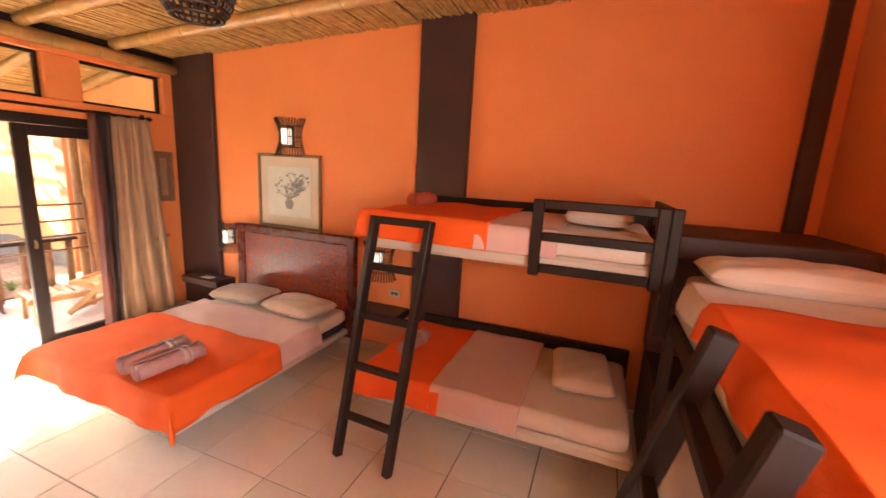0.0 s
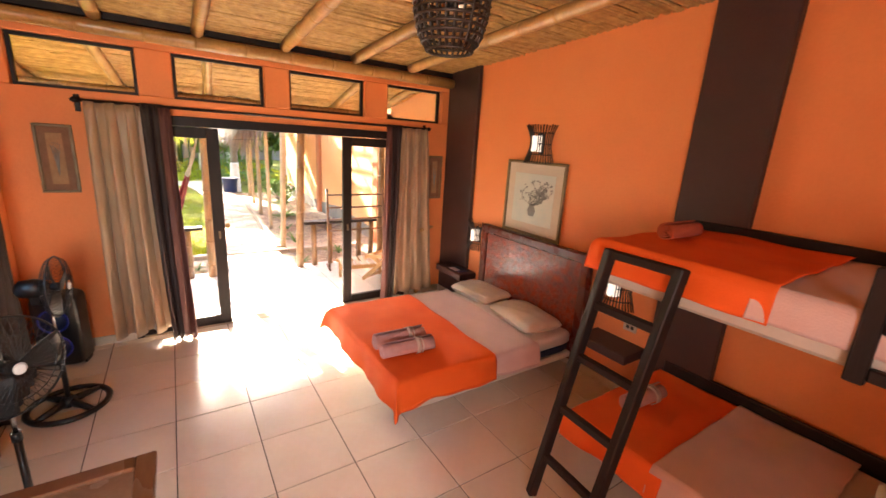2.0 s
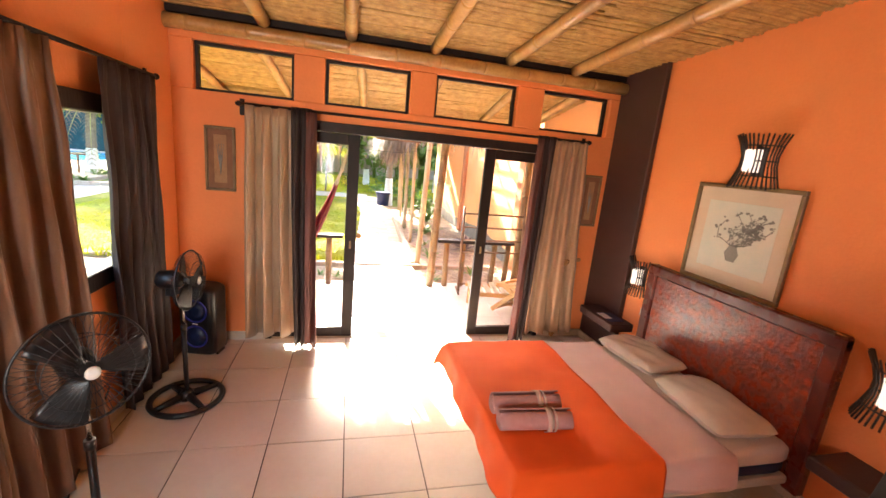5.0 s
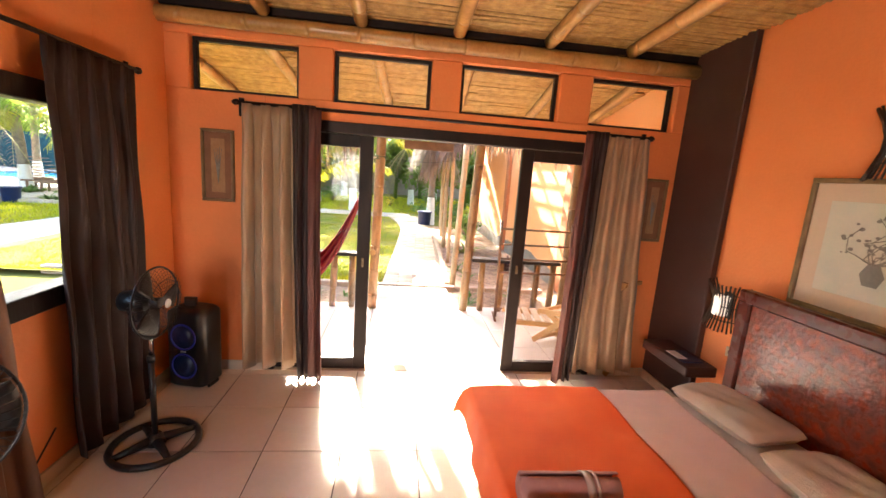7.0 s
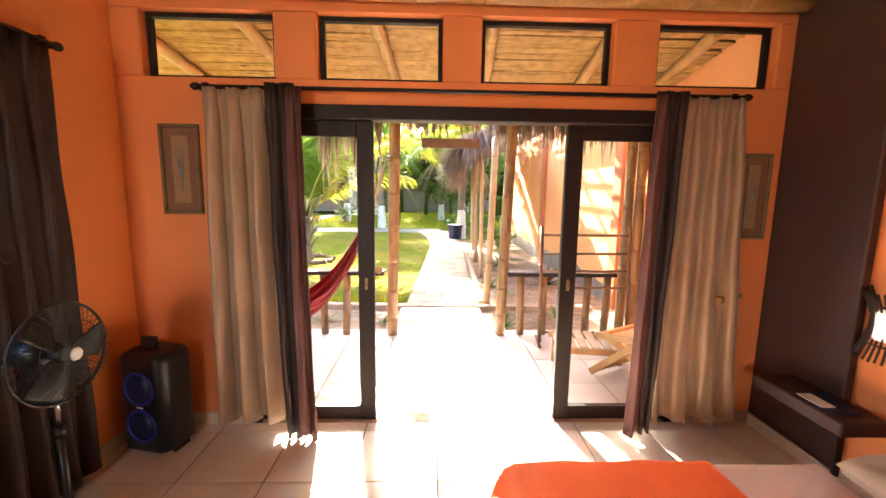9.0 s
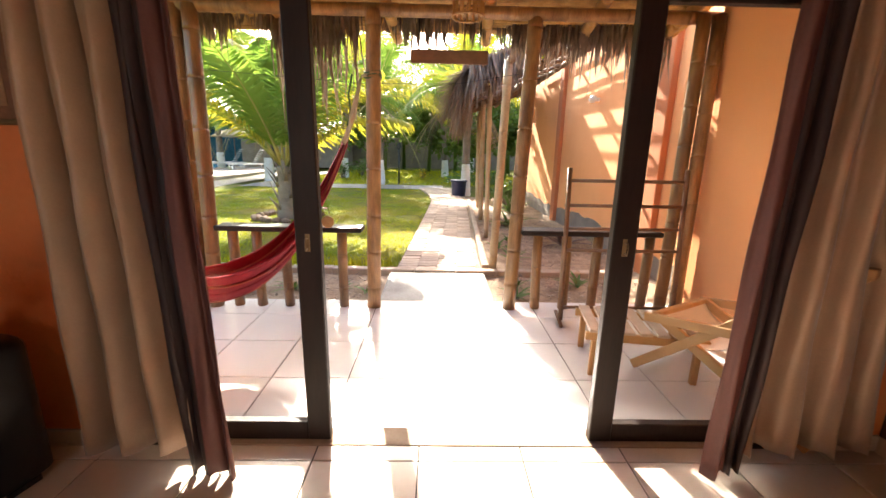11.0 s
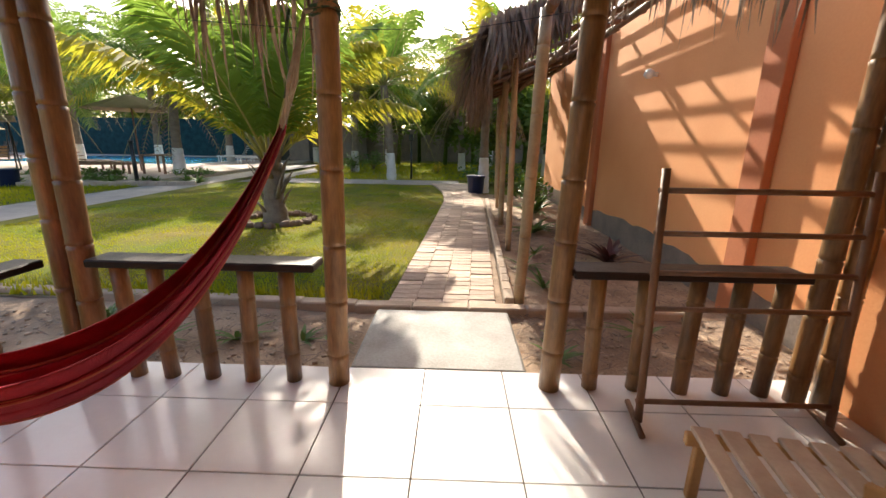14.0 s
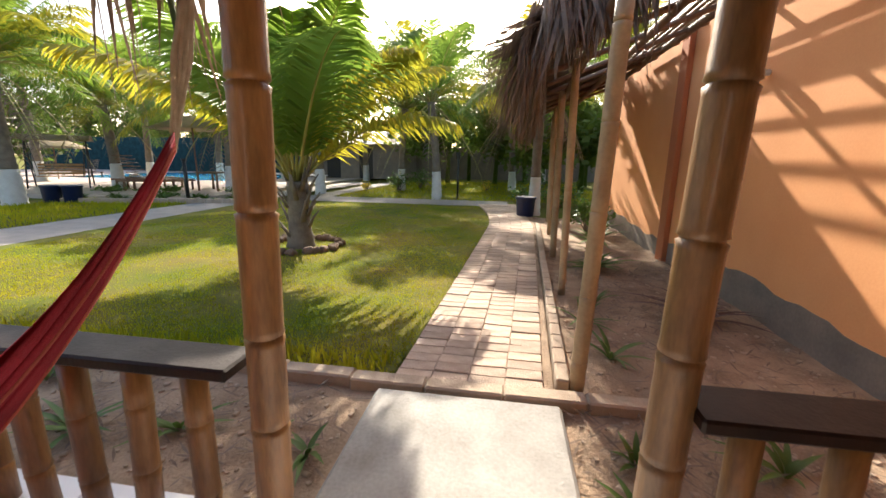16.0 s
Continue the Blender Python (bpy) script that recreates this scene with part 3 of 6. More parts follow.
# ---- beds ----
def soft_slab(b, x0, x1, y0, y1, z0, z1, r=0.05, wob=0.006, seed=0, n=20):
    """A mattress-like body with rounded edges and a slightly uneven top."""
    rnd = random.Random(seed)
    p = [rnd.uniform(0, 6) for _ in range(4)]
    rings = [(0.02, z0), (0.0, z0 + 0.02)]
    k = 5
    for i in range(k + 1):
        a = i / k * math.pi / 2
        rings.append((r - r * math.cos(a), z1 - r + r * math.sin(a)))
    vs, m = [], 4 * n

    def outline(ins):
        pts = []
        cr = 0.06
        for i in range(m):
            side, t = divmod(i, n)
            t /= n
            c = [(x0, y0), (x1, y0), (x1, y1), (x0, y1)]
            ax, ay = c[side]
            bx, by = c[(side + 1) % 4]
            x, y = ax + (bx - ax) * t, ay + (by - ay) * t
            x, y = min(max(x, x0 + ins), x1 - ins), min(max(y, y0 + ins), y1 - ins)
            ex, ey = min(x - x0, x1 - x) - ins, min(y - y0, y1 - y) - ins
            if ex < cr and ey < cr:
                qx, qy = cr - ex, cr - ey
                d = math.hypot(qx, qy)
                if d > cr:
                    f = cr / d
                    nx, ny = cr - qx * f, cr - qy * f
                    x += (nx - ex) * (1 if x - x0 < x1 - x else -1)
                    y += (ny - ey) * (1 if y - y0 < y1 - y else -1)
            pts.append((x, y))
        return pts
    for ins, z in rings:
        vs += [(x, y, z + (wob * math.sin(x * 9 + p[0]) * math.sin(y * 7 + p[1]) if z > z1 - r else 0)) for x, y in outline(ins)]
    fs = []
    for i in range(len(rings) - 1):
        for j in range(m):
            fs.append((i * m + j, i * m + (j + 1) % m, (i + 1) * m + (j + 1) % m, (i + 1) * m + j))
    top = (len(rings) - 1) * m
    o = len(b.v)
    b.add(vs, fs, True)
    b.f.append(tuple(o + top + j for j in range(m)))
    b.f.append(tuple(o + j for j in range(m))[::-1])
    b.smooth += [True, False]
    return b


def drape(x0, x1, y0, y1, ztop, hang, sides, seed=0, amp=0.008, r=0.05, tail=None):
    """A cloth over a bed: flat on top and hanging over the sides named in sides ('x0', 'x1', 'y0', 'y1')."""
    rnd = random.Random(seed)
    p = [rnd.uniform(0, 6) for _ in range(8)]
    ex0, ex1 = hang * ("x0" in sides), hang * ("x1" in sides)
    ey0, ey1 = hang * ("y0" in sides), hang * ("y1" in sides)

    def over(s, lo, hi):
        """Place along one axis and drop for a cloth length s measured from lo - overhang."""
        if s < lo:
            d = lo - s
            return lo - min(d, r) * 0.6, max(0, d - r * 0.4)
        if s > hi:
            d = s - hi
            return hi + min(d, r) * 0.6, max(0, d - r * 0.4)
        return s, 0.0

    def fn(u, v):
        sx, sy = x0 - ex0 + u * (x1 - x0 + ex0 + ex1), y0 - ey0 + v * (y1 - y0 + ey0 + ey1)
        x, dx = over(sx, x0, x1)
        y, dy = over(sy, y0, y1)
        drop = max(dx, dy) + (0.30 if hang > 0.2 else 0.0) * min(dx, dy)
        rip = amp * (math.sin(sx * 11 + p[0] + 1.5 * math.sin(sy * 5 + p[1])) * math.sin(sy * 8 + p[2]) + 0.6 * math.sin(sx * 3 + sy * 17 + p[3]))
        z = ztop + rip - drop
        if dx > 0.02:
            x += (0.016 * math.sin(sy * 9 + p[4]) + 0.006 * math.sin(sy * 23 + p[5])) * min(1, dx / 0.15) + (0.03 * dx / 0.2) * (1 if sx > x1 else -1)
        if dy > 0.02:
            y += (0.016 * math.sin(sx * 9 + p[6]) + 0.006 * math.sin(sx * 23 + p[7])) * min(1, dy / 0.15) + (0.03 * dy / 0.2) * (1 if sy > y1 else -1)
        if dx > 0.02 and dy > 0.02:
            x += (1 if sx > x1 else -1) * (0.035 if hang > 0.2 else -0.02) * min(1, min(dx, dy) * 6)
            y += (1 if sy > y1 else -1) * (0.035 if hang > 0.2 else -0.02) * min(1, min(dx, dy) * 6)
        return x, y, z

    return Build().grid(fn, 64, 64, 0.005)


def pillow(name, loc, w, d, h, rz, label, group, tilt=0.0, material=None):
    """A soft pillow, pinched at its corners."""
    b = Build()

    def fn(sign):
        def g(u, v):
            x, y = 2 * u - 1, 2 * v - 1
            e = max(0.0, (1 - abs(x) ** 4.0) * (1 - abs(y) ** 4.0)) ** 0.42
            k = 1 - 0.06 * (1 - abs(x) ** 2) * (abs(y) ** 6) - 0.07 * (x * x * y * y) ** 2
            kk = 1 - 0.06 * (1 - abs(y) ** 2) * (abs(x) ** 6) - 0.07 * (x * x * y * y) ** 2
            wr = 0.008 * math.sin(5 * x + 4 * y * y) * e + 0.004 * math.sin(11 * y - 5 * x) * e
            return (x * w / 2 * kk, y * d / 2 * k, h / 2 + sign * (h / 2 * e) + (wr if sign > 0 else 0))
        return g
    b.grid(fn(1), 20, 16)
    b.grid(lambda u, v: fn(-1)(1 - u, v), 20, 16)
    o = b.ob(name, material or M_PILLOW)
    o.location, o.rotation_euler = loc, (tilt, 0, rz)
    return tagged(o, label, "pillow", group)


def rolled_towel(loc, rz, length, r, material, label, stripe=None):
    e = empty("rolled_towel", loc, label, "towel", "rolled towels", rz)
    b = Build()
    pts = []
    for i in range(70):
        a = i / 69 * 6.283 * 3.2
        rr = r * (0.15 + 0.85 * i / 69) * (1 + 0.03 * math.sin(a * 2.3))
        pts.append((rr * math.cos(a), r + rr * 0.93 * math.sin(a)))
    b.grid(lambda u, v: ((v - 0.5) * length + 0.004 * math.sin(u * 40), pts[min(69, int(u * 69 + 0.5))][0], pts[min(69, int(u * 69 + 0.5))][1]), 69, 6, 0.006)
    b.ob("roll", material, e)
    if stripe:
        for c, w in ((0.16, 0.035), (0.24, 0.012)):
            st = Build().grid(lambda u, v: (c * length + (v - 0.5) * w, (r * 1.02 + 0.003) * math.cos(u * 5.4 - 1.1), r + (r * 0.96 + 0.003) * math.sin(u * 5.4 - 1.1)), 26, 2, 0.002)
            st.ob("stripe", stripe, e)
    return e


# double bed
BX0, BX1, BY0, BY1 = -3.80, -2.38, 1.43, 3.27
e = empty("double_bed", (-3.05, 2.3, 0), "double bed with orange throw, pink sheet and carved red headboard", "bed")
tagged(Build().box(BX0 + 3.05, BX1 + 3.05, BY0 - 2.3, BY1 - 2.3, 0.175, 0.235, 0.012).ob("base", M_WHITEBOARD, e), "cream painted bed board")
for x in (BX0 + 0.4, BX1 - 0.4):
    for y in (BY0 + 0.5, BY1 - 0.3):
        Build().box(x + 3.05 - 0.05, x + 3.05 + 0.05, y - 2.3 - 0.05, y - 2.3 + 0.05, 0, 0.175, 0.006).ob("leg", M_DARKWOOD, e)
soft_slab(Build(), BX0 + 3.07, BX1 + 3.03, BY0 - 2.28, BY1 - 2.3, 0.235, 0.315, 0.03).ob("lower_mattress", M_NAVY, e)
soft_slab(Build(), BX0 + 3.06, BX1 + 3.04, BY0 - 2.29, BY1 - 2.3, 0.315, 0.435, 0.045).ob("mattress", M_SHEET, e)
drape(BX0 + 3.04, BX1 + 3.06, 2.20 - 2.3, 2.78 - 2.3, 0.450, 0.20, ("x0", "x1"), 2, 0.006).ob("sheet", M_PINKSHEET, e)
drape(BX0 + 3.03, BX1 + 3.07, BY0 - 2.31, 2.28 - 2.3, 0.466, 0.215, ("x0", "x1", "y0"), 3, 0.007).ob("throw", M_ORANGECLOTH, e)
h = Build()
hx0, hx1, hz0, hz1, hy = -3.90 + 3.05, -2.33 + 3.05, 0.12, 1.175, 3.29 - 2.3
h.box(hx0, hx0 + 0.10, hy, hy + 0.07, hz0, hz1, 0.012).box(hx1 - 0.10, hx1, hy, hy + 0.07, hz0, hz1, 0.012)
h.box(hx0, hx1, hy - 0.004, hy + 0.074, hz1 - 0.08, hz1 + 0.012, 0.012).box(hx0 + 0.1, hx1 - 0.1, hy, hy + 0.07, hz0, 0.30, 0.01)
h.ob("headboard", M_REDWOOD, e)
tagged(Build().box(hx0 + 0.10, hx1 - 0.10, hy + 0.02, hy + 0.05, 0.30, hz1 - 0.08, 0.003).ob("headboard_panel", M_CARVED, e), "carved glossy red panel")
pillow("pillow", (-3.46, 2.99, 0.455), 0.62, 0.42, 0.12, 0.10, "cream pillow on the double bed", "bed pillows")
pillow("pillow", (-2.74, 2.96, 0.455), 0.66, 0.44, 0.13, -0.10, "cream pillow on the double bed", "bed pillows")
rolled_towel((-2.83, 1.66, 0.468), 1.54, 0.43, 0.070, M_TOWEL, "rolled pink striped towel on the orange throw", M_TOWELSTRIPE)
rolled_towel((-2.67, 1.65, 0.468), 1.50, 0.43, 0.066, M_TOWEL, "rolled pink striped towel on the orange throw", M_TOWELSTRIPE)

# bunk bed along the wall
QX0, QX1, QY0, QY1 = -1.56, 0.24, 2.26, 3.33
e = empty("bunk_bed", (-0.7, 2.8, 0), "dark wooden bunk bed with orange and white bedding", "bunk bed")
ox, oy = 0.7, -2.8
for nm, z in (("lower", 0.24), ("upper", 1.36)):
    tagged(Build().box(QX0 + ox, QX1 + ox, QY0 + oy, QY1 + oy, z, z + 0.085, 0.02).ob(nm + "_board", M_WHITEBOARD, e), "cream painted bed board")
    soft_slab(Build(), QX0 + ox + 0.01, QX1 + ox - 0.03, QY0 + oy + 0.02, QY1 + oy - 0.01, z + 0.085, z + 0.215, 0.05).ob(nm + "_mattress", M_SHEET, e)
drape(QX0 + ox, -0.95 + ox, QY0 + oy + 0.005, QY1 + oy - 0.02, 0.468, 0.19, ("x0", "y0"), 5, 0.004).ob("lower_throw", M_ORANGECLOTH, e)
drape(-1.02 + ox, -0.42 + ox, QY0 + oy + 0.01, QY1 + oy - 0.02, 0.486, 0.19, ("y0",), 6, 0.005).ob("lower_sheet", M_PINKSHEET, e)
drape(QX0 + ox, -0.70 + ox, QY0 + oy + 0.005, QY1 + oy - 0.02, 1.606, 0.19, ("x0", "y0"), 7, 0.006).ob("upper_throw", M_ORANGECLOTH, e)
drape(-0.78 + ox, -0.30 + ox, QY0 + oy + 0.01, QY1 + oy - 0.02, 1.590, 0.17, ("y0",), 8, 0.004).ob("upper_sheet", M_PINKSHEET, e)
b = Build()
gx0, gx1, gy = -0.42 + ox, 0.20 + ox, QY0 + oy - 0.045
for x in (gx0, gx1):
    b.box(x - 0.03, x + 0.03, gy, gy + 0.04, 1.33, 1.76, 0.006)
for z in (1.35, 1.53, 1.71):
    b.box(gx0 + 0.03, gx1 - 0.03, gy + 0.003, gy + 0.037, z, z + 0.05, 0.006)
b.ob("guard_rail", M_DARKWOOD, e)
b = Build()
b.box(QX1 + ox - 0.01, QX1 + ox + 0.045, QY0 + oy - 0.045, QY0 + oy + 0.005, 1.10, 1.76, 0.006)
b.box(QX1 + ox + 0.005, QX1 + ox + 0.04, QY1 + oy - 0.06, QY1 + oy, 1.15, 1.70, 0.006)
for z in (1.30, 1.50, 1.70):
    b.box(QX1 + ox + 0.012, QX1 + ox + 0.042, QY0 + oy + 0.005, QY1 + oy - 0.06, z, z + 0.05, 0.006)
b.box(QX0 + ox, QX1 + ox, QY1 + oy + 0.001, QY1 + oy + 0.05, 1.34, 1.66, 0.006).box(QX0 + ox, QX1 + ox, QY1 + oy + 0.001, QY1 + oy + 0.05, 0.0, 0.54, 0.006)
b.ob("end_frame", M_DARKWOOD, e)


def ladder(e, feet, tops, rungs, w=0.055):
    """Two leaning rails with rungs between."""
    for f, t in zip(feet, tops):
        b = Build()
        f, t = Vector(f), Vector(t)
        q = (t - f).to_track_quat("Z", "Y").to_matrix().to_4x4()
        b.box(-w / 2, w / 2, -w / 2, w / 2, 0, (t - f).length, 0.006, Matrix.Translation(f) @ q)
        b.ob("rail", M_DARKWOOD, e)
    for k in rungs:
        b = Build()
        p, r = Vector(feet[0]).lerp(Vector(tops[0]), k), Vector(feet[1]).lerp(Vector(tops[1]), k)
        q = (r - p).to_track_quat("X", "Z").to_matrix().to_4x4()
        b.box(0.02, (r - p).length - 0.02, -0.02, 0.02, -0.022, 0.022, 0.005, Matrix.Translation(p) @ q)
        b.ob("rung", M_DARKWOOD, e)


e = empty("ladder", (0, 0, 0), "dark wooden ladder leaning on the bunk bed", "ladder", "ladders")
ladder(e, ((-1.53, 1.93, 0), (-1.14, 1.90, 0)), ((-1.43, 2.19, 1.58), (-1.05, 2.19, 1.58)), (0.18, 0.39, 0.60, 0.80, 0.985))
rolled_towel((-1.36, 2.72, 0.475), 1.5, 0.36, 0.06, M_TOWEL, "rolled pink towel on the lower bunk", M_TOWELSTRIPE)
rolled_towel((-1.36, 2.75, 1.61), 1.55, 0.34, 0.055, M_TOWEL_O, "rolled orange towel on the upper bunk")
pillow("pillow", (-0.10, 2.85, 0.47), 0.42, 0.62, 0.12, 0.1, "off-white pillow on the lower bunk", "bed pillows", material=M_SHEET)
pillow("pillow", (-0.10, 2.85, 1.59), 0.42, 0.62, 0.12, -0.05, "off-white pillow on the upper bunk", "bed pillows", material=M_SHEET)

# bunk bed along the end wall
RX0, RX1, RY0, RY1 = 0.34, 1.19, 0.25, 2.42
e = empty("bunk_bed", (0.76, 1.3, 0), "dark wooden bunk bed with orange throw along the end wall", "bunk bed")
ox, oy = -0.76, -1.3
for nm, z in (("lower", 0.24), ("upper", 1.17)):
    tagged(Build().box(RX0 + ox, RX1 + ox, RY0 + oy, RY1 + oy, z, z + 0.10, 0.02).ob(nm + "_board", M_WHITEBOARD, e), "cream painted bed board")
    soft_slab(Build(), RX0 + ox + 0.01, RX1 + ox - 0.01, RY0 + oy + 0.02, RY1 + oy - 0.01, z + 0.10, z + 0.25, 0.05).ob(nm + "_mattress", M_SHEET, e)
drape(RX0 + ox + 0.005, RX1 + ox - 0.01, RY0 + oy + 0.02, 1.72 + oy, 1.450, 0.16, ("x0", "y0"), 9, 0.008).ob("upper_throw", M_ORANGECLOTH, e)
drape(RX0 + ox + 0.005, RX1 + ox - 0.01, 1.66 + oy, 2.10 + oy, 1.43, 0.14, ("x0",), 10, 0.006).ob("upper_sheet", M_SHEET, e)
b = Build()
for y in (RY0 + 0.03, RY1 - 0.08):
    for x in (RX0 - 0.035, RX1 - 0.06):
        b.box(x + ox, x + ox + 0.055, y + oy, y + oy + 0.06, 0, 1.17, 0.006)
b.box(RX0 + ox - 0.03, RX0 + ox - 0.002, RY0 + oy + 0.1, RY1 + oy - 0.1, 1.10, 1.20, 0.006)
b.ob("frame", M_DARKWOOD, e)
pillow("pillow", (0.78, 2.20, 1.425), 0.84, 0.40, 0.13, 0.03, "off-white pillow on the end bunk", "bed pillows", material=M_SHEET)
e = empty("ladder", (0, 0, 0), "dark wooden ladder leaning on the end bunk", "ladder", "ladders")
ladder(e, ((-0.16, 1.13, 0), (-0.16, 0.70, 0)), ((0.235, 1.13, 1.52), (0.235, 0.70, 1.52)), (0.16, 0.34, 0.52, 0.70, 0.86), 0.065)
b = Build().box(0.33, 1.215, 2.55, 3.30, 1.46, 1.60, 0.01).box(0.33, 1.215, 2.62, 3.30, 0, 0.62, 0.01).box(0.33, 1.215, 3.22, 3.41, 0.62, 1.46, 0.01)
tagged(b.ob("built_in_shelf", M_BROWN), "dark brown painted built-in shelf in the corner", "shelf")


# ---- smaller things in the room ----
# frame of the added end wall opening, which stays unseen
e = tagged(empty("window_6", (EAST_X + 0.10, -0.86, 1.04), "", ""), "added, unseen end wall window in a dark wooden frame", "window", kind="structure")
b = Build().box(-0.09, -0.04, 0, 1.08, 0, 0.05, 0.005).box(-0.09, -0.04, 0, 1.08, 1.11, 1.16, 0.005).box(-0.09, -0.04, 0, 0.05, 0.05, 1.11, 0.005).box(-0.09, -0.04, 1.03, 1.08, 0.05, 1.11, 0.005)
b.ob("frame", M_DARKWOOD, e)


def wall_lamp(loc, label, s=1.0):
    """A half-round wall lamp: a waisted cage of split canes before a lit bulb."""
    e = empty("wall_lamp", loc, label, "lamp", "cane wall lamps")
    prof = ((0.165, -0.180), (0.142, -0.115), (0.118, -0.035), (0.116, 0.035), (0.136, 0.105), (0.168, 0.172))
    rnd = random.Random(int(abs(loc[0]) * 100))
    b = Build()
    for k in range(19):
        a = math.pi + math.pi * k / 18
        c, si, dz = math.cos(a), math.sin(a), rnd.uniform(-0.008, 0.008)
        b.tube([(r * c * s, r * si * s * 0.9, (z + dz) * s) for r, z in prof], [0.0075, 0.0072, 0.0068, 0.0068, 0.0072, 0.0075], 5, flat=0.7)
    b.ob("cage", M_CAGE, e)
    b = Build()
    for r, z in ((0.136, -0.10), (0.113, 0.0), (0.13, 0.10)):
        b.tube([(r * s * math.cos(math.pi + a * 0.1571), r * s * 0.9 * math.sin(math.pi + a * 0.1571), z * s) for a in range(21)], 0.005 * s, 5)
    b.ob("hoop", M_CAGE, e)
    Build().tube([(0, -0.07 * s, z * s) for z in (-0.075, -0.07, 0.0, 0.07, 0.075)], [0.045 * s, 0.052 * s, 0.048 * s, 0.052 * s, 0.045 * s], 16).ob("shade", M_SHADE, e)
    Build().box(-0.04, 0.04, -0.012, 0.0, -0.10, 0.10, 0.004).tube([(0, -0.045 * s, 0.05 * s), (0, -0.045 * s, 0.10 * s), (0, -0.006, 0.09 * s)], 0.012, 8).ob("wall_plate", M_CAGE, e)


wall_lamp((-3.20, WALL_Y - 0.002, 2.14), "dark cane wall lamp above the flower picture", 1.06)
wall_lamp((-4.10, WALL_Y - 0.002, 1.00), "lit dark cane wall lamp beside the bed", 1.0)
wall_lamp((-2.10, WALL_Y - 0.002, 0.97), "lit dark cane wall lamp beside the bunk", 1.05)

e = empty("pendant_lamp", (-1.82, 1.32, 2.50), "dark woven basket lamp hanging from the ceiling", "lamp")
b = Build()
prof = [(0.165, 0.30), (0.17, 0.22), (0.16, 0.12), (0.135, 0.03), (0.10, -0.02)]
for k in range(26):
    a = 2 * math.pi * k / 26
    b.tube([(r * math.cos(a), r * math.sin(a), z) for r, z in prof], 0.006, 5)
for i in range(11):
    z = -0.02 + i * 0.031
    r = np.interp(z, [p[1] for p in prof[::-1]], [p[0] for p in prof[::-1]])
    b.tube([((r + 0.004 * (-1) ** j) * math.cos(j * 2 * math.pi / 52), (r + 0.004 * (-1) ** j) * math.sin(j * 2 * math.pi / 52), z) for j in range(53)], 0.0075, 5, caps=False)
b.ob("basket", M_CAGE, e)
Build().tube([(0, 0, 0.30), (0, 0, zc(-1.82) - 2.50)], 0.006, 6).ob("cord", M_BLACK, e)
Build().tube([(0, 0, 0.15), (0, 0, 0.20), (0, 0, 0.30)], [0.03, 0.03, 0.018], 8).ob("socket", M_BLACK, e)


def framed(name, loc, w, h, border, art, label, facing, frame_m, art_m, mat_m, seed, mat_w=0.06):
    """A picture in its frame; facing is the turn about z; it hangs with its back on the wall."""
    e = empty(name, loc, label, "picture", rz=facing)
    b = Build()
    for x0, x1, z0, z1 in ((-w / 2, w / 2, -h / 2, -h / 2 + border), (-w / 2, w / 2, h / 2 - border, h / 2), (-w / 2, -w / 2 + border, -h / 2 + border, h / 2 - border), (w / 2 - border, w / 2, -h / 2 + border, h / 2 - border)):
        b.box(x0, x1, -0.03, 0.0, z0, z1, 0.005)
    b.ob("frame", frame_m, e)
    Build().box(-w / 2 + border, w / 2 - border, -0.012, -0.004, -h / 2 + border, h / 2 - border, 0.001).ob("mount", mat_m, e)
    i = border + mat_w
    Build().box(-w / 2 + i, w / 2 - i, -0.015, -0.0125, -h / 2 + i, h / 2 - i, 0.001).ob("paper", art_m, e)
    rnd = random.Random(seed)
    b = Build()
    aw, ah = w / 2 - i - 0.02, h / 2 - i - 0.02
    if art == "flowers":
        for k in range(16):
            x, z = rnd.uniform(-0.1, 0.1), -ah * 0.25
            pts = [(x * 0.3, -0.0165, z)]
            for q in range(4):
                x, z = x + rnd.uniform(-0.07, 0.09), z + rnd.uniform(0.01, 0.08)
                pts.append((max(-aw, min(aw, x)), -0.0165, min(ah, z)))
            b.tube(pts, 0.0025, 4)
            for q in pts[2:]:
                for _ in range(3):
                    r = rnd.uniform(0.006, 0.016)
                    dx, dz = rnd.uniform(-0.03, 0.03), rnd.uniform(-0.02, 0.02)
                    cx, cz = max(-aw, min(aw, q[0] + dx)), max(-ah, min(ah, q[2] + dz))
                    b.add([(cx + r * math.cos(t), -0.0166, cz + r * 0.7 * math.sin(t)) for t in [m * 1.0472 for m in range(6)]], [(0, 1, 2, 3, 4, 5)])
        b.add([(dx * 0.06, -0.0167, -ah * 0.25 - 0.12 * dz) for dx, dz in ((-0.5, 0), (0.5, 0), (1, 0.5), (0.6, 1), (-0.6, 1), (-1, 0.5))], [(0, 1, 2, 3, 4, 5)])
    else:
        for k in range(5):
            x = (k - 2) * 0.006
            b.tube([(0.0, -0.0165, -ah * 0.7), (x, -0.0165, 0), (x * 2.5, -0.0165, ah * rnd.uniform(0.4, 0.8))], [0.002, 0.004, 0.001], 4)
    b.ob("drawing", M_INK, e)


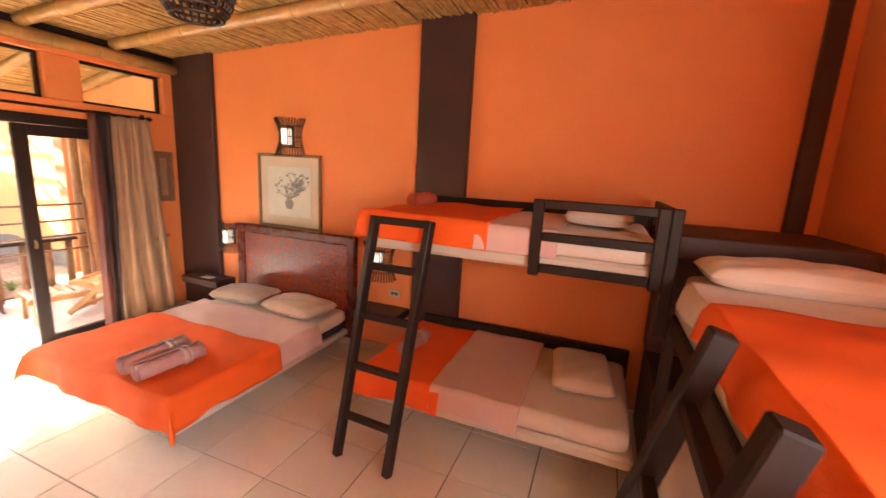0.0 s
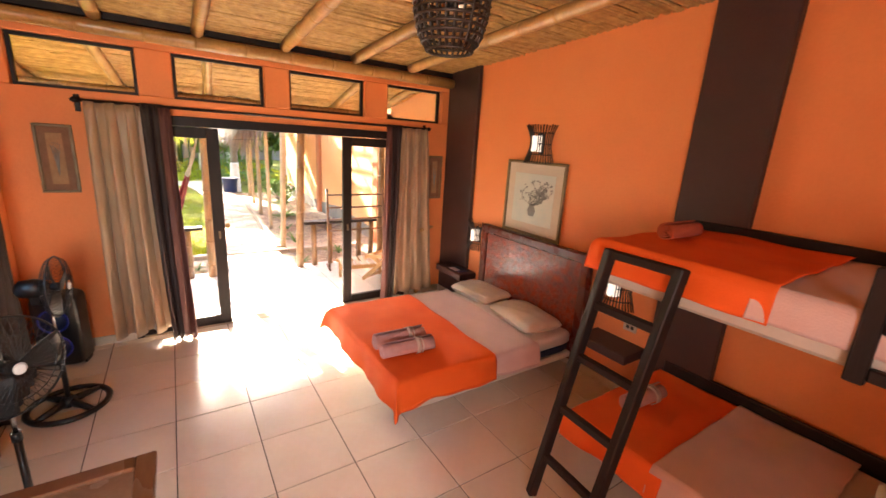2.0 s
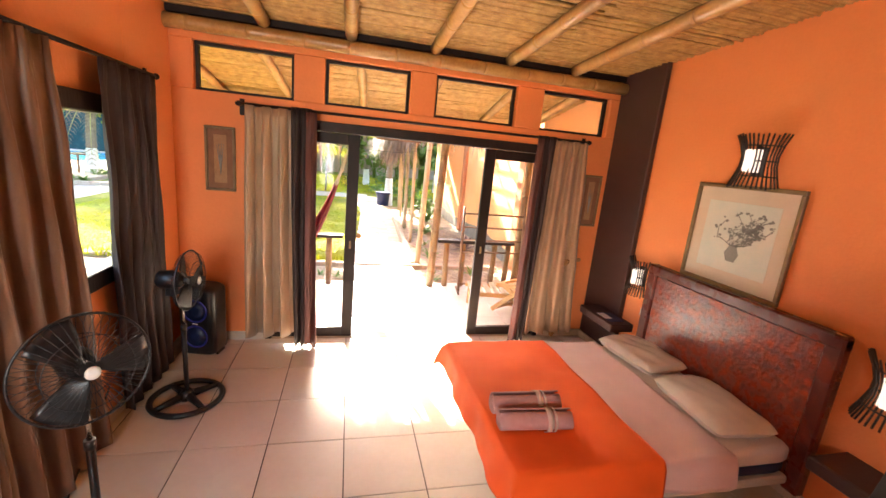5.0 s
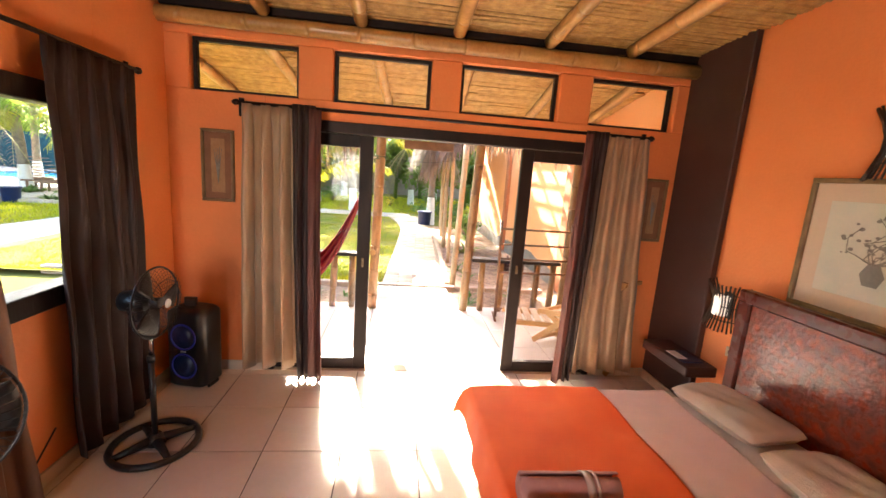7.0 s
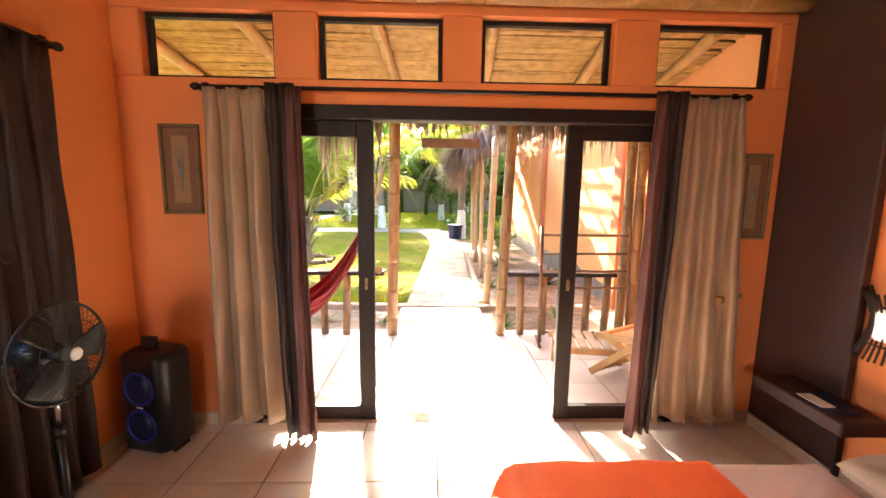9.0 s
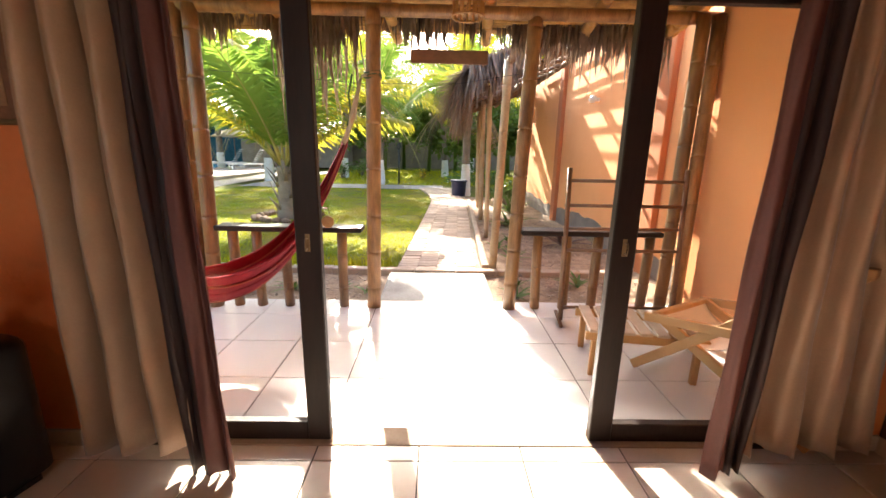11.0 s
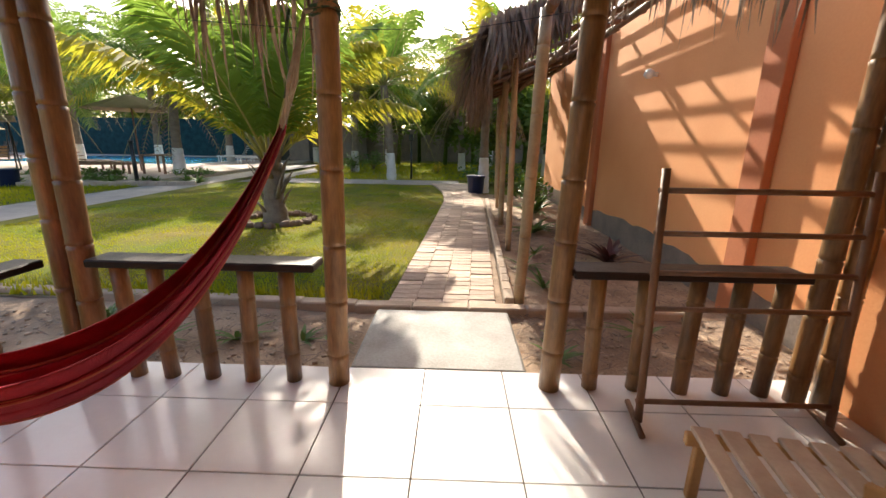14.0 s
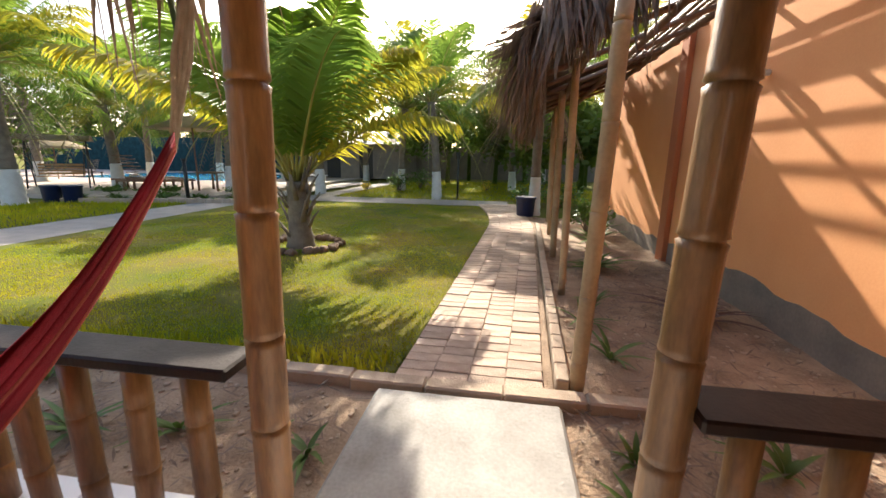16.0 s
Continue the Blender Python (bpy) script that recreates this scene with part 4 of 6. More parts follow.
framed("picture", (-3.235, WALL_Y - 0.002, 1.57), 0.84, 0.79, 0.03, "flowers", "framed pale watercolour of flowers in a vase", 0, M_GILT, M_ART, M_MATBOARD, 4, 0.10)
framed("picture", (DOOR_X + 0.002, -0.585, 1.765), 0.25, 0.57, 0.022, "grass", "small brown framed dried plant picture", math.pi / 2, M_GILT, M_TANART, M_BROWNART, 5, 0.05)
framed("picture", (DOOR_X + 0.002, 3.19, 1.64), 0.22, 0.57, 0.022, "grass", "small brown framed dried plant picture", math.pi / 2, M_GILT, M_TANART, M_BROWNART, 6, 0.05)

for x0, x1, y0 in ((-4.58, -4.02, 3.10), (-2.24, -1.76, 3.12)):
    tagged(Build().box(x0, x1, y0, 3.36 if x0 < -4 else WALL_Y - 0.001, 0.44, 0.52, 0.008).ob("wall_shelf", M_BROWN), "dark brown floating bedside shelf on the wall", "shelf", "bedside shelves")
b = Build().box(-4.32, -4.10, 3.14, 3.30, 0.521, 0.532, 0.002)
tagged(b.ob("booklet", M_BLUEPL), "thin dark booklet lying on the bedside shelf", "booklet")
tagged(Build().box(-4.30, -4.15, 3.12, 3.20, 0.533, 0.537, 0.001).ob("paper_note", M_WHITEPL), "small white paper on the booklet", "paper")
for x, z in ((-3.98, 0.66), (-1.93, 0.65)):
    e = empty("power_outlet", (x, WALL_Y - 0.012, z), "small cream power outlet on the orange wall", "outlet", "power outlets")
    Build().box(-0.06, 0.06, 0, 0.011, -0.038, 0.038, 0.003).ob("plate", M_SKIRT, e)
    Build().box(-0.035, -0.005, -0.003, 0.001, -0.015, 0.015, 0.002).ob("socket", M_BLACK, e)
    Build().box(0.008, 0.038, -0.003, 0.001, -0.015, 0.015, 0.002).ob("socket", M_BLACK, e)


def pedestal_fan(loc, hub_z, rz, tilt, label, r=0.215):
    e = empty("pedestal_fan", loc, label, "fan", "pedestal fans")
    b = Build()
    b.tube([(0.235 * math.cos(a * 0.1745), 0.235 * math.sin(a * 0.1745), 0.022) for a in range(37)], 0.022, 8, caps=False, flat=0.9)
    for k in range(4):
        a = math.pi / 4 + k * math.pi / 2
        b.tube([(0.23 * math.cos(a), 0.23 * math.sin(a), 0.022), (0.12 * math.cos(a), 0.12 * math.sin(a), 0.035), (0.0, 0.0, 0.045)], [0.018, 0.024, 0.035], 8)
    b.tube([(0, 0, 0.02), (0, 0, 0.06), (0, 0, 0.09)], [0.06, 0.05, 0.03], 12)
    b.ob("base", M_BLACK, e)
    Build().tube([(0, 0, 0.08), (0, 0, hub_z * 0.62)], 0.017, 10).ob("pole", M_BLACK, e)
    Build().tube([(0, 0, hub_z * 0.62), (0, 0, hub_z - 0.10)], 0.011, 10).ob("inner_pole", M_CHROME, e)
    Build().tube([(0, 0, hub_z * 0.60), (0, 0, hub_z * 0.645)], 0.022, 10).ob("collar", M_BLACK, e)
    m = Matrix.Translation((0, 0, hub_z)) @ Matrix.Rotation(rz, 4, "Z") @ Matrix.Rotation(tilt, 4, "Y")

    def at(o):
        o.matrix_local = m
        return o
    b = Build().tube([(-0.16, 0, 0), (-0.14, 0, 0), (-0.06, 0, 0), (0.0, 0, 0)], [0.035, 0.06, 0.068, 0.05], 14)
    b.box(-0.10, -0.03, -0.03, 0.03, -0.12, -0.04, 0.01)
    at(b.ob("motor", M_BLACK, e))
    b = Build()
    for k in range(44):
        a = 2 * math.pi * k / 44
        c, s = math.cos(a), math.sin(a)
        b.tube([(x, q * r * c, q * r * s) for x, q in ((0.0, 0.25), (0.0, 0.7), (0.02, 0.93), (0.05, 1.0), (0.085, 0.92), (0.11, 0.6), (0.118, 0.2))], 0.0014, 4, caps=False)
    for x, q, w in ((0.05, 1.0, 0.006), (0.105, 0.66, 0.002), (0.0, 0.6, 0.002)):
        b.tube([(x, q * r * math.cos(a * 0.1309), q * r * math.sin(a * 0.1309)) for a in range(49)], w, 5, caps=False)
    at(b.ob("guard", M_BLACK, e))
    b = Build()
    for k in range(3):
        a0 = k * 2.094

        def blade(u, v, a0=a0):
            rr, a = 0.03 + u * (r * 0.83), a0 + (v - 0.5) * (1.1 - 0.25 * u)
            return (0.05 + 0.035 * (v - 0.5), rr * math.cos(a), rr * math.sin(a))
        b.grid(blade, 6, 8, 0.003)
    b.tube([(0.02, 0, 0), (0.075, 0, 0)], 0.03, 12)
    at(b.ob("blades", M_BLACK, e))
    at(Build().tube([(0.116, 0, 0), (0.122, 0, 0), (0.125, 0, 0)], [0.028, 0.026, 0.014], 16).ob("badge", M_WHITEPL, e))
    return e


pedestal_fan((-3.86, -0.575, 0), 0.95, 1.5, 0.0, "black pedestal fan standing by the side window", 0.212)
pedestal_fan((-2.60, -0.50, 0), 0.98, 0.80, -0.1, "black pedestal fan in front of the brown curtain", 0.23)
tagged(Build().tube([(-3.6, -0.93, 0.30), (-3.3, -0.90, 0.10), (-3.0, -0.85, 0.012), (-2.7, -0.75, 0.012), (-2.6, -0.6, 0.012)], 0.005, 6).ob("power_cable", M_BLACK), "black power cable hanging down to the floor", "cable")

e = empty("party_speaker", (-4.66, -0.70, 0), "black portable party speaker with dark blue rings", "speaker", rz=-0.22)
b = Build()
soft_slab(b, -0.13, 0.13, -0.16, 0.16, 0.02, 0.66, 0.06, 0.0)
b.ob("cabinet", M_BLACK, e)
for z in (0.20, 0.44):
    b = Build().tube([(0.131, 0.10 * math.cos(a * 0.2618), z + 0.10 * math.sin(a * 0.2618)) for a in range(25)], 0.008, 6, caps=False)
    tagged(b.ob("light_ring", M_BLUEGLOW, e), "dim blue light ring")
    Build().tube([(0.10, 0, z), (0.132, 0, z), (0.138, 0, z)], [0.09, 0.09, 0.03], 20).ob("cone", M_BLUEPL, e)
Build().box(0.131, 0.136, -0.022, 0.022, 0.318, 0.326, 0.001).ob("badge", M_WHITEPL, e)
for y in (-0.155, 0.135):
    Build().box(-0.06, 0.06, y, y + 0.02, 0.0, 0.03, 0.004).ob("foot", M_BLACK, e)
tagged(Build().box(-4.66, -4.63, -0.76, -0.67, 0.662, 0.732, 0.004).ob("small_radio", M_CAGE), "small dark device standing on the speaker", "device")

e = empty("side_table", (-1.6, -0.42, 0), "glossy brown wooden table with an inset panel", "table")
tx0, tx1, ty0, ty1, tz = -0.33, 0.33, -0.52, 0.50, 0.80
b = Build().box(tx0, tx1, ty0, ty0 + 0.07, tz - 0.04, tz, 0.005).box(tx0, tx1, ty1 - 0.07, ty1, tz - 0.04, tz, 0.005)
b.box(tx0, tx0 + 0.07, ty0 + 0.07, ty1 - 0.07, tz - 0.04, tz, 0.005).box(tx1 - 0.07, tx1, ty0 + 0.07, ty1 - 0.07, tz - 0.04, tz, 0.005)
b.ob("top_frame", M_TABLE, e)
Build().box(tx0 + 0.07, tx1 - 0.07, ty0 + 0.07, ty1 - 0.07, tz - 0.035, tz - 0.014, 0.002).ob("top_panel", M_TABLE2, e)
for x in (tx0 + 0.03, tx1 - 0.09):
    for y in (ty0 + 0.03, ty1 - 0.09):
        Build().box(x, x + 0.06, y, y + 0.06, 0, tz - 0.04, 0.005).ob("leg", M_TABLE, e)

# ---- the porch ----
tagged(Build().box(-6.72, -5.05, 3.40, 3.55, -0.3, 3.3, 0.004).ob("wall_porch", M_PEACH), "peach plastered side wall of the porch", "wall", kind="structure")
wall = Build().box(-16.4, -6.74, 3.80, 4.0, -0.3, 3.35, 0.006).ob("wall_garden", M_PEACH)
tagged(wall, "tall peach plastered garden wall", "wall", kind="structure")
rnd = random.Random(8)
b = Build()
tops = [(-16.4 + i * 0.16, 0.27 + 0.05 * math.sin(i * 0.21) + 0.02 * math.sin(i * 1.1 + 1) + rnd.uniform(-0.012, 0.012)) for i in range(61)]
b.add([(x, 3.793, -0.1) for x, z in tops] + [(x, 3.793, z) for x, z in tops] + [(x, 3.801, z) for x, z in tops],
      [(i, i + 1, 62 + i, 61 + i) for i in range(60)] + [(61 + i, 62 + i, 123 + i, 122 + i) for i in range(60)])
tagged(b.ob("grey_foot_band", M_GREYPLASTER), "rough grey band along the foot of the wall", "wall", kind="structure")
for x in (-8.08, -12.15):
    tagged(Build().box(x - 0.13, x + 0.13, 3.72, 3.799, -0.1, 3.35, 0.008).ob("pilaster", M_PILASTER), "rust orange pilaster on the peach wall", "pilaster", kind="structure")
e = empty("wall_light", (-10.2, 3.80, 2.28), "small white round lamp on the garden wall", "lamp")
Build().tube([(0, 0, 0), (0, -0.06, 0)], 0.03, 8).ob("arm", M_WHITEPL, e)
Build().tube([(0, -0.05, 0.02), (0, -0.09, 0.01), (0, -0.14, 0), (0, -0.17, 0)], [0.03, 0.06, 0.055, 0.02], 12).ob("bulb", M_WHITEPL, e)


def post(p0, p1, r, label, seed, material=None, cat="post", group="bamboo posts", name="bamboo_post", step=0.36):
    return tagged(bamboo_into(Build(), p0, p1, r, step, 14, seed).ob(name, material or M_BAMBOO_D), label, cat, group)


post((-6.72, 0.585, 0), (-6.73, 0.625, zp(-6.74) - 0.16), 0.061, "thick varnished bamboo porch post", 41)
post((-6.72, 1.835, 0), (-6.76, 1.92, zp(-6.74) - 0.16), 0.060, "thick varnished bamboo porch post", 42)
post((-6.70, -0.845, 0), (-6.72, -0.80, zp(-6.74) - 0.16), 0.060, "thick varnished bamboo corner post", 43)
post((-6.72, -0.975, 0), (-6.74, -0.935, zp(-6.74) - 0.16), 0.060, "thick varnished bamboo corner post", 44)
post((-6.66, 3.21, 0), (-6.68, 3.23, zp(-6.74) - 0.16), 0.052, "varnished bamboo post against the porch wall", 45)
post((-6.62, 3.33, 0), (-6.66, 3.34, zp(-6.74) - 0.16), 0.052, "varnished bamboo post against the porch wall", 46)
RT = 0.75
for x0, x1, y0, y1, lab in ((-6.82, -6.64, -0.77, 0.50, "front"), (-6.84, -6.64, 1.90, 3.15, "front"), (-6.64, -5.06, -1.14, -0.98, "side")):
    tagged(Build().box(x0, x1, y0, y1, RT - 0.045, RT, 0.008).ob("porch_rail_top", M_DARKWOOD), "dark grey wooden %s rail plank on bamboo stubs" % lab, "railing")
k = 60
for x, y in [(-6.73, v) for v in (0.31, 0.06, -0.19, -0.44, -0.65)] + [(-6.73, v) for v in (2.08, 2.34, 2.60, 2.84, 3.06)] + [(v, -1.06) for v in (-6.35, -6.0, -5.65, -5.3)]:
    k += 1
    post((x + random.Random(k).uniform(-0.015, 0.015), y, 0), (x, y + random.Random(k).uniform(-0.02, 0.02), RT - 0.045), 0.044, "short varnished bamboo stub under the porch rail", k, group="bamboo railing stubs", name="railing_stub", cat="baluster", step=0.30)

# drying rack
e = empty("drying_rack", (-6.40, 2.70, 0), "dark wooden ladder-like drying rack standing on the porch", "rack")
for y in (-0.48, 0.48):
    b = Build()
    b.tube([(0.0, y, 0.03), (-0.10, y, 1.30)], 0.020, 8)
    b.tube([(0.10, y - 0.02, 0.014), (-0.14, y, 0.05)], 0.016, 8)
    b.ob("upright", M_TEAK, e)
for z in (0.14, 0.63, 0.81, 1.0, 1.20):
    Build().tube([(-0.08 * z, -0.50, z), (-0.08 * z, 0.50, z)], 0.014, 8).ob("bar", M_TEAK, e)

# canvas deck chair
e = empty("deck_chair", (-5.42, 2.98, 0), "honey wood folding deck chair with cream canvas", "chair", rz=0.5)
b = Build()


def slat(b, p, q, w, t):
    p, q = Vector(p), Vector(q)
    m = Matrix.Translation(p) @ (q - p).to_track_quat("X", "Z").to_matrix().to_4x4()
    b.box(0, (q - p).length, -w / 2, w / 2, -t / 2, t / 2, 0.004, m)


for y in (-0.30, 0.30):
    slat(b, (-0.45, y, 0.03), (0.55, y, 0.95), 0.03, 0.06)
    slat(b, (0.50, y * 0.9, 0.03), (-0.35, y * 0.9, 0.42), 0.03, 0.06)
    slat(b, (-0.40, y * 1.05, 0.40), (0.30, y * 1.05, 0.52), 0.03, 0.055)
slat(b, (-0.35, -0.30, 0.42), (-0.35, 0.30, 0.42), 0.04, 0.04)
slat(b, (0.55, -0.32, 0.95), (0.55, 0.32, 0.95), 0.04, 0.04)
slat(b, (0.48, -0.30, 0.05), (0.48, 0.30, 0.05), 0.04, 0.04)
slat(b, (-0.42, -0.30, 0.06), (-0.42, 0.30, 0.06), 0.04, 0.04)
b.ob("frame", M_LIGHTWOOD, e)
Build().grid(lambda u, v: (-0.35 + 0.90 * u, -0.25 + 0.5 * v, 0.44 + 0.53 * u - 0.34 * math.sin(math.pi * u ** 0.8) * (1 - 0.1 * abs(v - 0.5))), 20, 8, 0.004).ob("sling", M_SLING, e)
e = empty("slatted_stool", (-5.72, 2.52, 0), "pale worn slatted footstool on the porch", "stool", rz=1.40)
for i in range(7):
    Build().box(-0.35 + i * 0.102, -0.275 + i * 0.102, -0.22, 0.22, 0.305, 0.325, 0.004).ob("slat", M_SLAT, e)
for y in (-0.20, 0.20):
    Build().box(-0.37, 0.37, y - 0.016, y + 0.016, 0.25, 0.304, 0.004).ob("rail", M_LIGHTWOOD, e)
    for x in (-0.33, 0.29):
        Build().box(x, x + 0.04, y - 0.018, y + 0.018, 0, 0.25, 0.004).ob("leg", M_LIGHTWOOD, e)

# hammock slung from the porch post to the house wall
HA, HB = Vector((-6.67, 0.53, 1.98)), Vector((-5.12, -1.15, 1.75))
e = empty("hammock", (0, 0, 0), "red striped woven hammock slung across the porch corner", "hammock")
low = 0.40
ends = (HA + Vector((-0.02, -0.15, -0.55)), Vector((-5.25, -1.02, 1.20)))


def hang(s):
    p = ends[0].lerp(ends[1], s)
    p.z += -4 * s * (1 - s) * (0.5 * (ends[0].z + ends[1].z) - low) - 0.0
    bulge = 0.35 * math.sin(math.pi * s)
    return p + Vector((0.15, 0.2, 0)) * bulge


def ham(u, v):
    p = hang(u)
    spread = 0.085 + 0.25 * math.sin(math.pi * u) ** 1.1
    a = (v - 0.5) * 2
    f = 0.018 * math.sin(v * 38 + u * 4) * (0.5 + math.sin(math.pi * u))
    d = Vector((0.70, 0.70, 0))
    return p + d * (a * spread * 0.45) + Vector((0, 0, abs(a) ** 1.5 * spread * 0.55 + f)) + d * f


Build().grid(ham, 48, 44, 0.004).ob("cloth", M_HAMMOCK, e)
b = Build()
for v in (0.12, 0.34, 0.55, 0.80):
    b.tube([Vector(ham(u / 40, v)) + Vector((0, 0, 0.006)) for u in range(41)], 0.006, 5)
    b.tube([Vector(ham(u / 40, v + 0.015)) + Vector((0, 0, -0.008)) for u in range(41)], 0.006, 5)
tagged(b.ob("stripe", M_HAMSTRIPE, e), "pale peach woven stripes")
b = Build()
for k in range(12):
    b.tube([ham(0.0, k / 11), (Vector(ham(0.0, 0.5)).lerp(HA, 0.45) + Vector((0.022 * math.cos(k * 0.55), 0.022 * math.sin(k * 0.55), 0))), HA], 0.006, 5)
    b.tube([ham(1.0, k / 11), HB], 0.006, 5)
b.tube([HA, HA + Vector((-0.03, 0.06, 0.02))], 0.012, 6)
tagged(b.ob("cords", M_ROPE, e), "pale cotton end cords", kind="stuff")
b = Build()
for dz in (0, 0.02, 0.04):
    b.tube([(-6.735 + 0.064 * math.cos(a * 0.524), 0.612 + 0.068 * math.sin(a * 0.524), 1.98 + dz + 0.01 * math.sin(a)) for a in range(13)], 0.008, 5, caps=False)
b.tube([(-6.70, 0.45, 2.0), (-6.69, 0.42, 1.85), (-6.70, 0.43, 1.72), (-6.69, 0.40, 1.60)], 0.008, 6)
tagged(b.ob("knot", M_GREENROPE, e), "green cord knotted round the post")

e = empty("hanging_board", (-6.95, 1.24, 2.20), "plain brown wooden board hanging under the porch eave", "sign")
Build().box(-0.012, 0.012, -0.33, 0.33, -0.06, 0.05, 0.004).ob("board", M_TEAK, e)
for y in (-0.26, 0.26):
    Build().tube([(0, y, 0.05), (0, y, zp(-6.95) - 2.20)], 0.004, 5).ob("wire", M_BLACK, e)
e = empty("porch_lamp", (-6.2, 1.34, 2.38), "bamboo slat lamp hanging from the porch ceiling", "lamp")
b = Build()
for k in range(14):
    a = 2 * math.pi * k / 14
    b.box(0.10 * math.cos(a) - 0.008, 0.10 * math.cos(a) + 0.008, 0.10 * math.sin(a) - 0.008, 0.10 * math.sin(a) + 0.008, -0.10, 0.10, 0.002)
for z in (-0.09, 0.0, 0.09):
    b.tube([(0.108 * math.cos(a * 0.3142), 0.108 * math.sin(a * 0.3142), z) for a in range(21)], 0.007, 5, caps=False)
b.ob("cage", M_BAMBOO, e)
Build().tube([(0, 0, -0.05), (0, 0, zp(-6.2) - 2.38)], 0.006, 5).ob("cord", M_BLACK, e)
b = Build()
b.grid(lambda u, v: (-7.60 + 0.5 * v, -1.75 + 5.15 * u, zp(-7.60 + 0.5 * v) + 0.065 + 0.018 * math.sin(u * 5.15 / 0.075 * 6.283)), 340, 1, 0.003)
tagged(b.ob("roof_sheet", M_ZINC), "corrugated grey sheet along the porch eave", "roof", kind="structure")


def thatch_fringe(name, p0, p1, drop, n, label, seed, out=(0, 0, 0), spread=0.12, width=0.012):
    """Dry palm strips hanging from a line."""
    rnd = random.Random(seed)
    p0, p1 = Vector(p0), Vector(p1)
    b = Build()
    ax = (p1 - p0).normalized()
    for _ in range(n):
        t = rnd.random()
        clump = 0.6 + 0.4 * math.sin(t * 37 + seed) + rnd.uniform(-0.25, 0.25)
        p = p0.lerp(p1, t) + Vector((rnd.uniform(-0.08, 0.08), rnd.uniform(-0.08, 0.08), rnd.uniform(-0.03, 0.08)))
        L = drop * max(0.25, clump) * rnd.uniform(0.6, 1.15)
        d = Vector(out) * rnd.uniform(0.4, 1.3) + Vector((rnd.uniform(-spread, spread), rnd.uniform(-spread, spread), 0))
        q = p + d * 0.6 * L + Vector((0, 0, -0.55 * L))
        e2 = p + d * 0.9 * L + Vector((rnd.uniform(-spread, spread) * 0.5 * L, rnd.uniform(-spread, spread) * 0.5 * L, -L))
        w = Vector((rnd.uniform(-1, 1), rnd.uniform(-1, 1), 0)).normalized() * width * rnd.uniform(0.5, 1.2)
        b.add([p - w, p + w, q + w, q - w, e2], [(0, 1, 2, 3), (3, 2, 4)])
    return tagged(b.ob(name, M_THATCH), label, "thatch", kind="stuff")


thatch_fringe("thatch_fringe", (-7.3, 1.75, 2.62), (-7.25, 3.2, 2.60), 0.50, 900, "dry palm thatch hanging from the porch eave", 3)
thatch_fringe("thatch_fringe", (-7.2, -1.8, 2.60), (-7.2, 1.6, 2.62), 0.34, 1000, "dry palm thatch hanging from the porch eave", 4)
thatch_fringe("thatch_fringe", (-7.1, -0.3, 2.62), (-7.1, 0.40, 2.62), 0.95, 260, "long dry palm strips hanging from the porch eave", 5)
thatch_fringe("thatch_fringe", (-7.1, 1.0, 2.60), (-7.1, 1.2, 2.60), 0.42, 90, "dry palm strips hanging over the hanging board", 6)
tagged(Build().tube([(-6.9, -1.8, 2.10), (-6.9, 0.5, 1.96), (-6.95, 1.3, 1.98), (-7.0, 1.85, 2.08)], 0.002, 5).ob("string_wire", M_BLACK), "thin dark wire strung along the porch posts", "wire")

# ---- thatched pergola beside the wall ----
for i, (x, y) in enumerate(((-8.08, 1.86), (-10.1, 2.02), (-12.0, 2.12), (-14.0, 2.25), (-15.8, 2.4))):
    post((x, y, -0.05), (x - 0.05, y + (0.08 if i == 0 else -0.03), 2.42), 0.05 if i % 2 == 0 else 0.04, "pale weathered bamboo pergola post", 90 + i, M_POLE, group="pergola posts", step=0.5)
for i, (a, c) in enumerate((((-7.9, 1.95, 2.42), (-16.2, 2.4, 2.42)), ((-9.0, 3.55, 3.05), (-16.2, 3.55, 3.05)), ((-9.0, 2.75, 2.75), (-16.2, 2.9, 2.75)))):
    beam(a, c, 0.045, "weathered pole carrying the pergola thatch", M_TEAK, 100 + i, "pergola_beam", 0.6)
for i in range(9):
    x = -8.9 - i * 0.9
    beam((x, 1.65, 2.36), (x, 3.75, 3.15), 0.032, "weathered rafter under the pergola thatch", M_TEAK, 110 + i, "pergola_rafter", 0.6)
# purlin count and spacing are chosen to cast bars of shade on the wall
for i in range(6):
    y = 3.70 - 0.115 * i
    z = 2.36 + (y - 1.65) * 0.376 + 0.05
    beam((-9.0, y, z), (-14.0, y + 0.02, z), 0.022, "thin weathered purlin over the pergola rafters", M_TEAK, 130 + i, "pergola_purlin", 0.6)
rnd = random.Random(21)
b = Build()
for _ in range(7500):
    x, s = rnd.uniform(-16.3, -8.9), rnd.random()
    # thatch left out here, and kept at the near end, to shape the wall's sunlight
    if -12.8 < x < -9.7 and s > 0.34:
        continue
    y, z = 1.6 + 2.1 * s, 2.42 + 0.80 * s + rnd.uniform(0.0, 0.10)
    L = rnd.uniform(0.45, 0.95)
    d = Vector((rnd.uniform(-0.35, 0.35), -0.93, -0.36 + rnd.uniform(-0.1, 0.08))).normalized()
    w = Vector((0.02, 0.0, 0.0)) * rnd.uniform(0.5, 1.3)
    p = Vector((x, y, z))
    q = p + d * L * 0.6
    if y + d.y * L < 1.45:
        e2 = q + Vector((rnd.uniform(-0.1, 0.1), -0.12, -L * 0.6))
    else:
        e2 = p + d * L
    b.add([p - w, p + w, q + w, q - w, e2], [(0, 1, 2, 3), (3, 2, 4)])
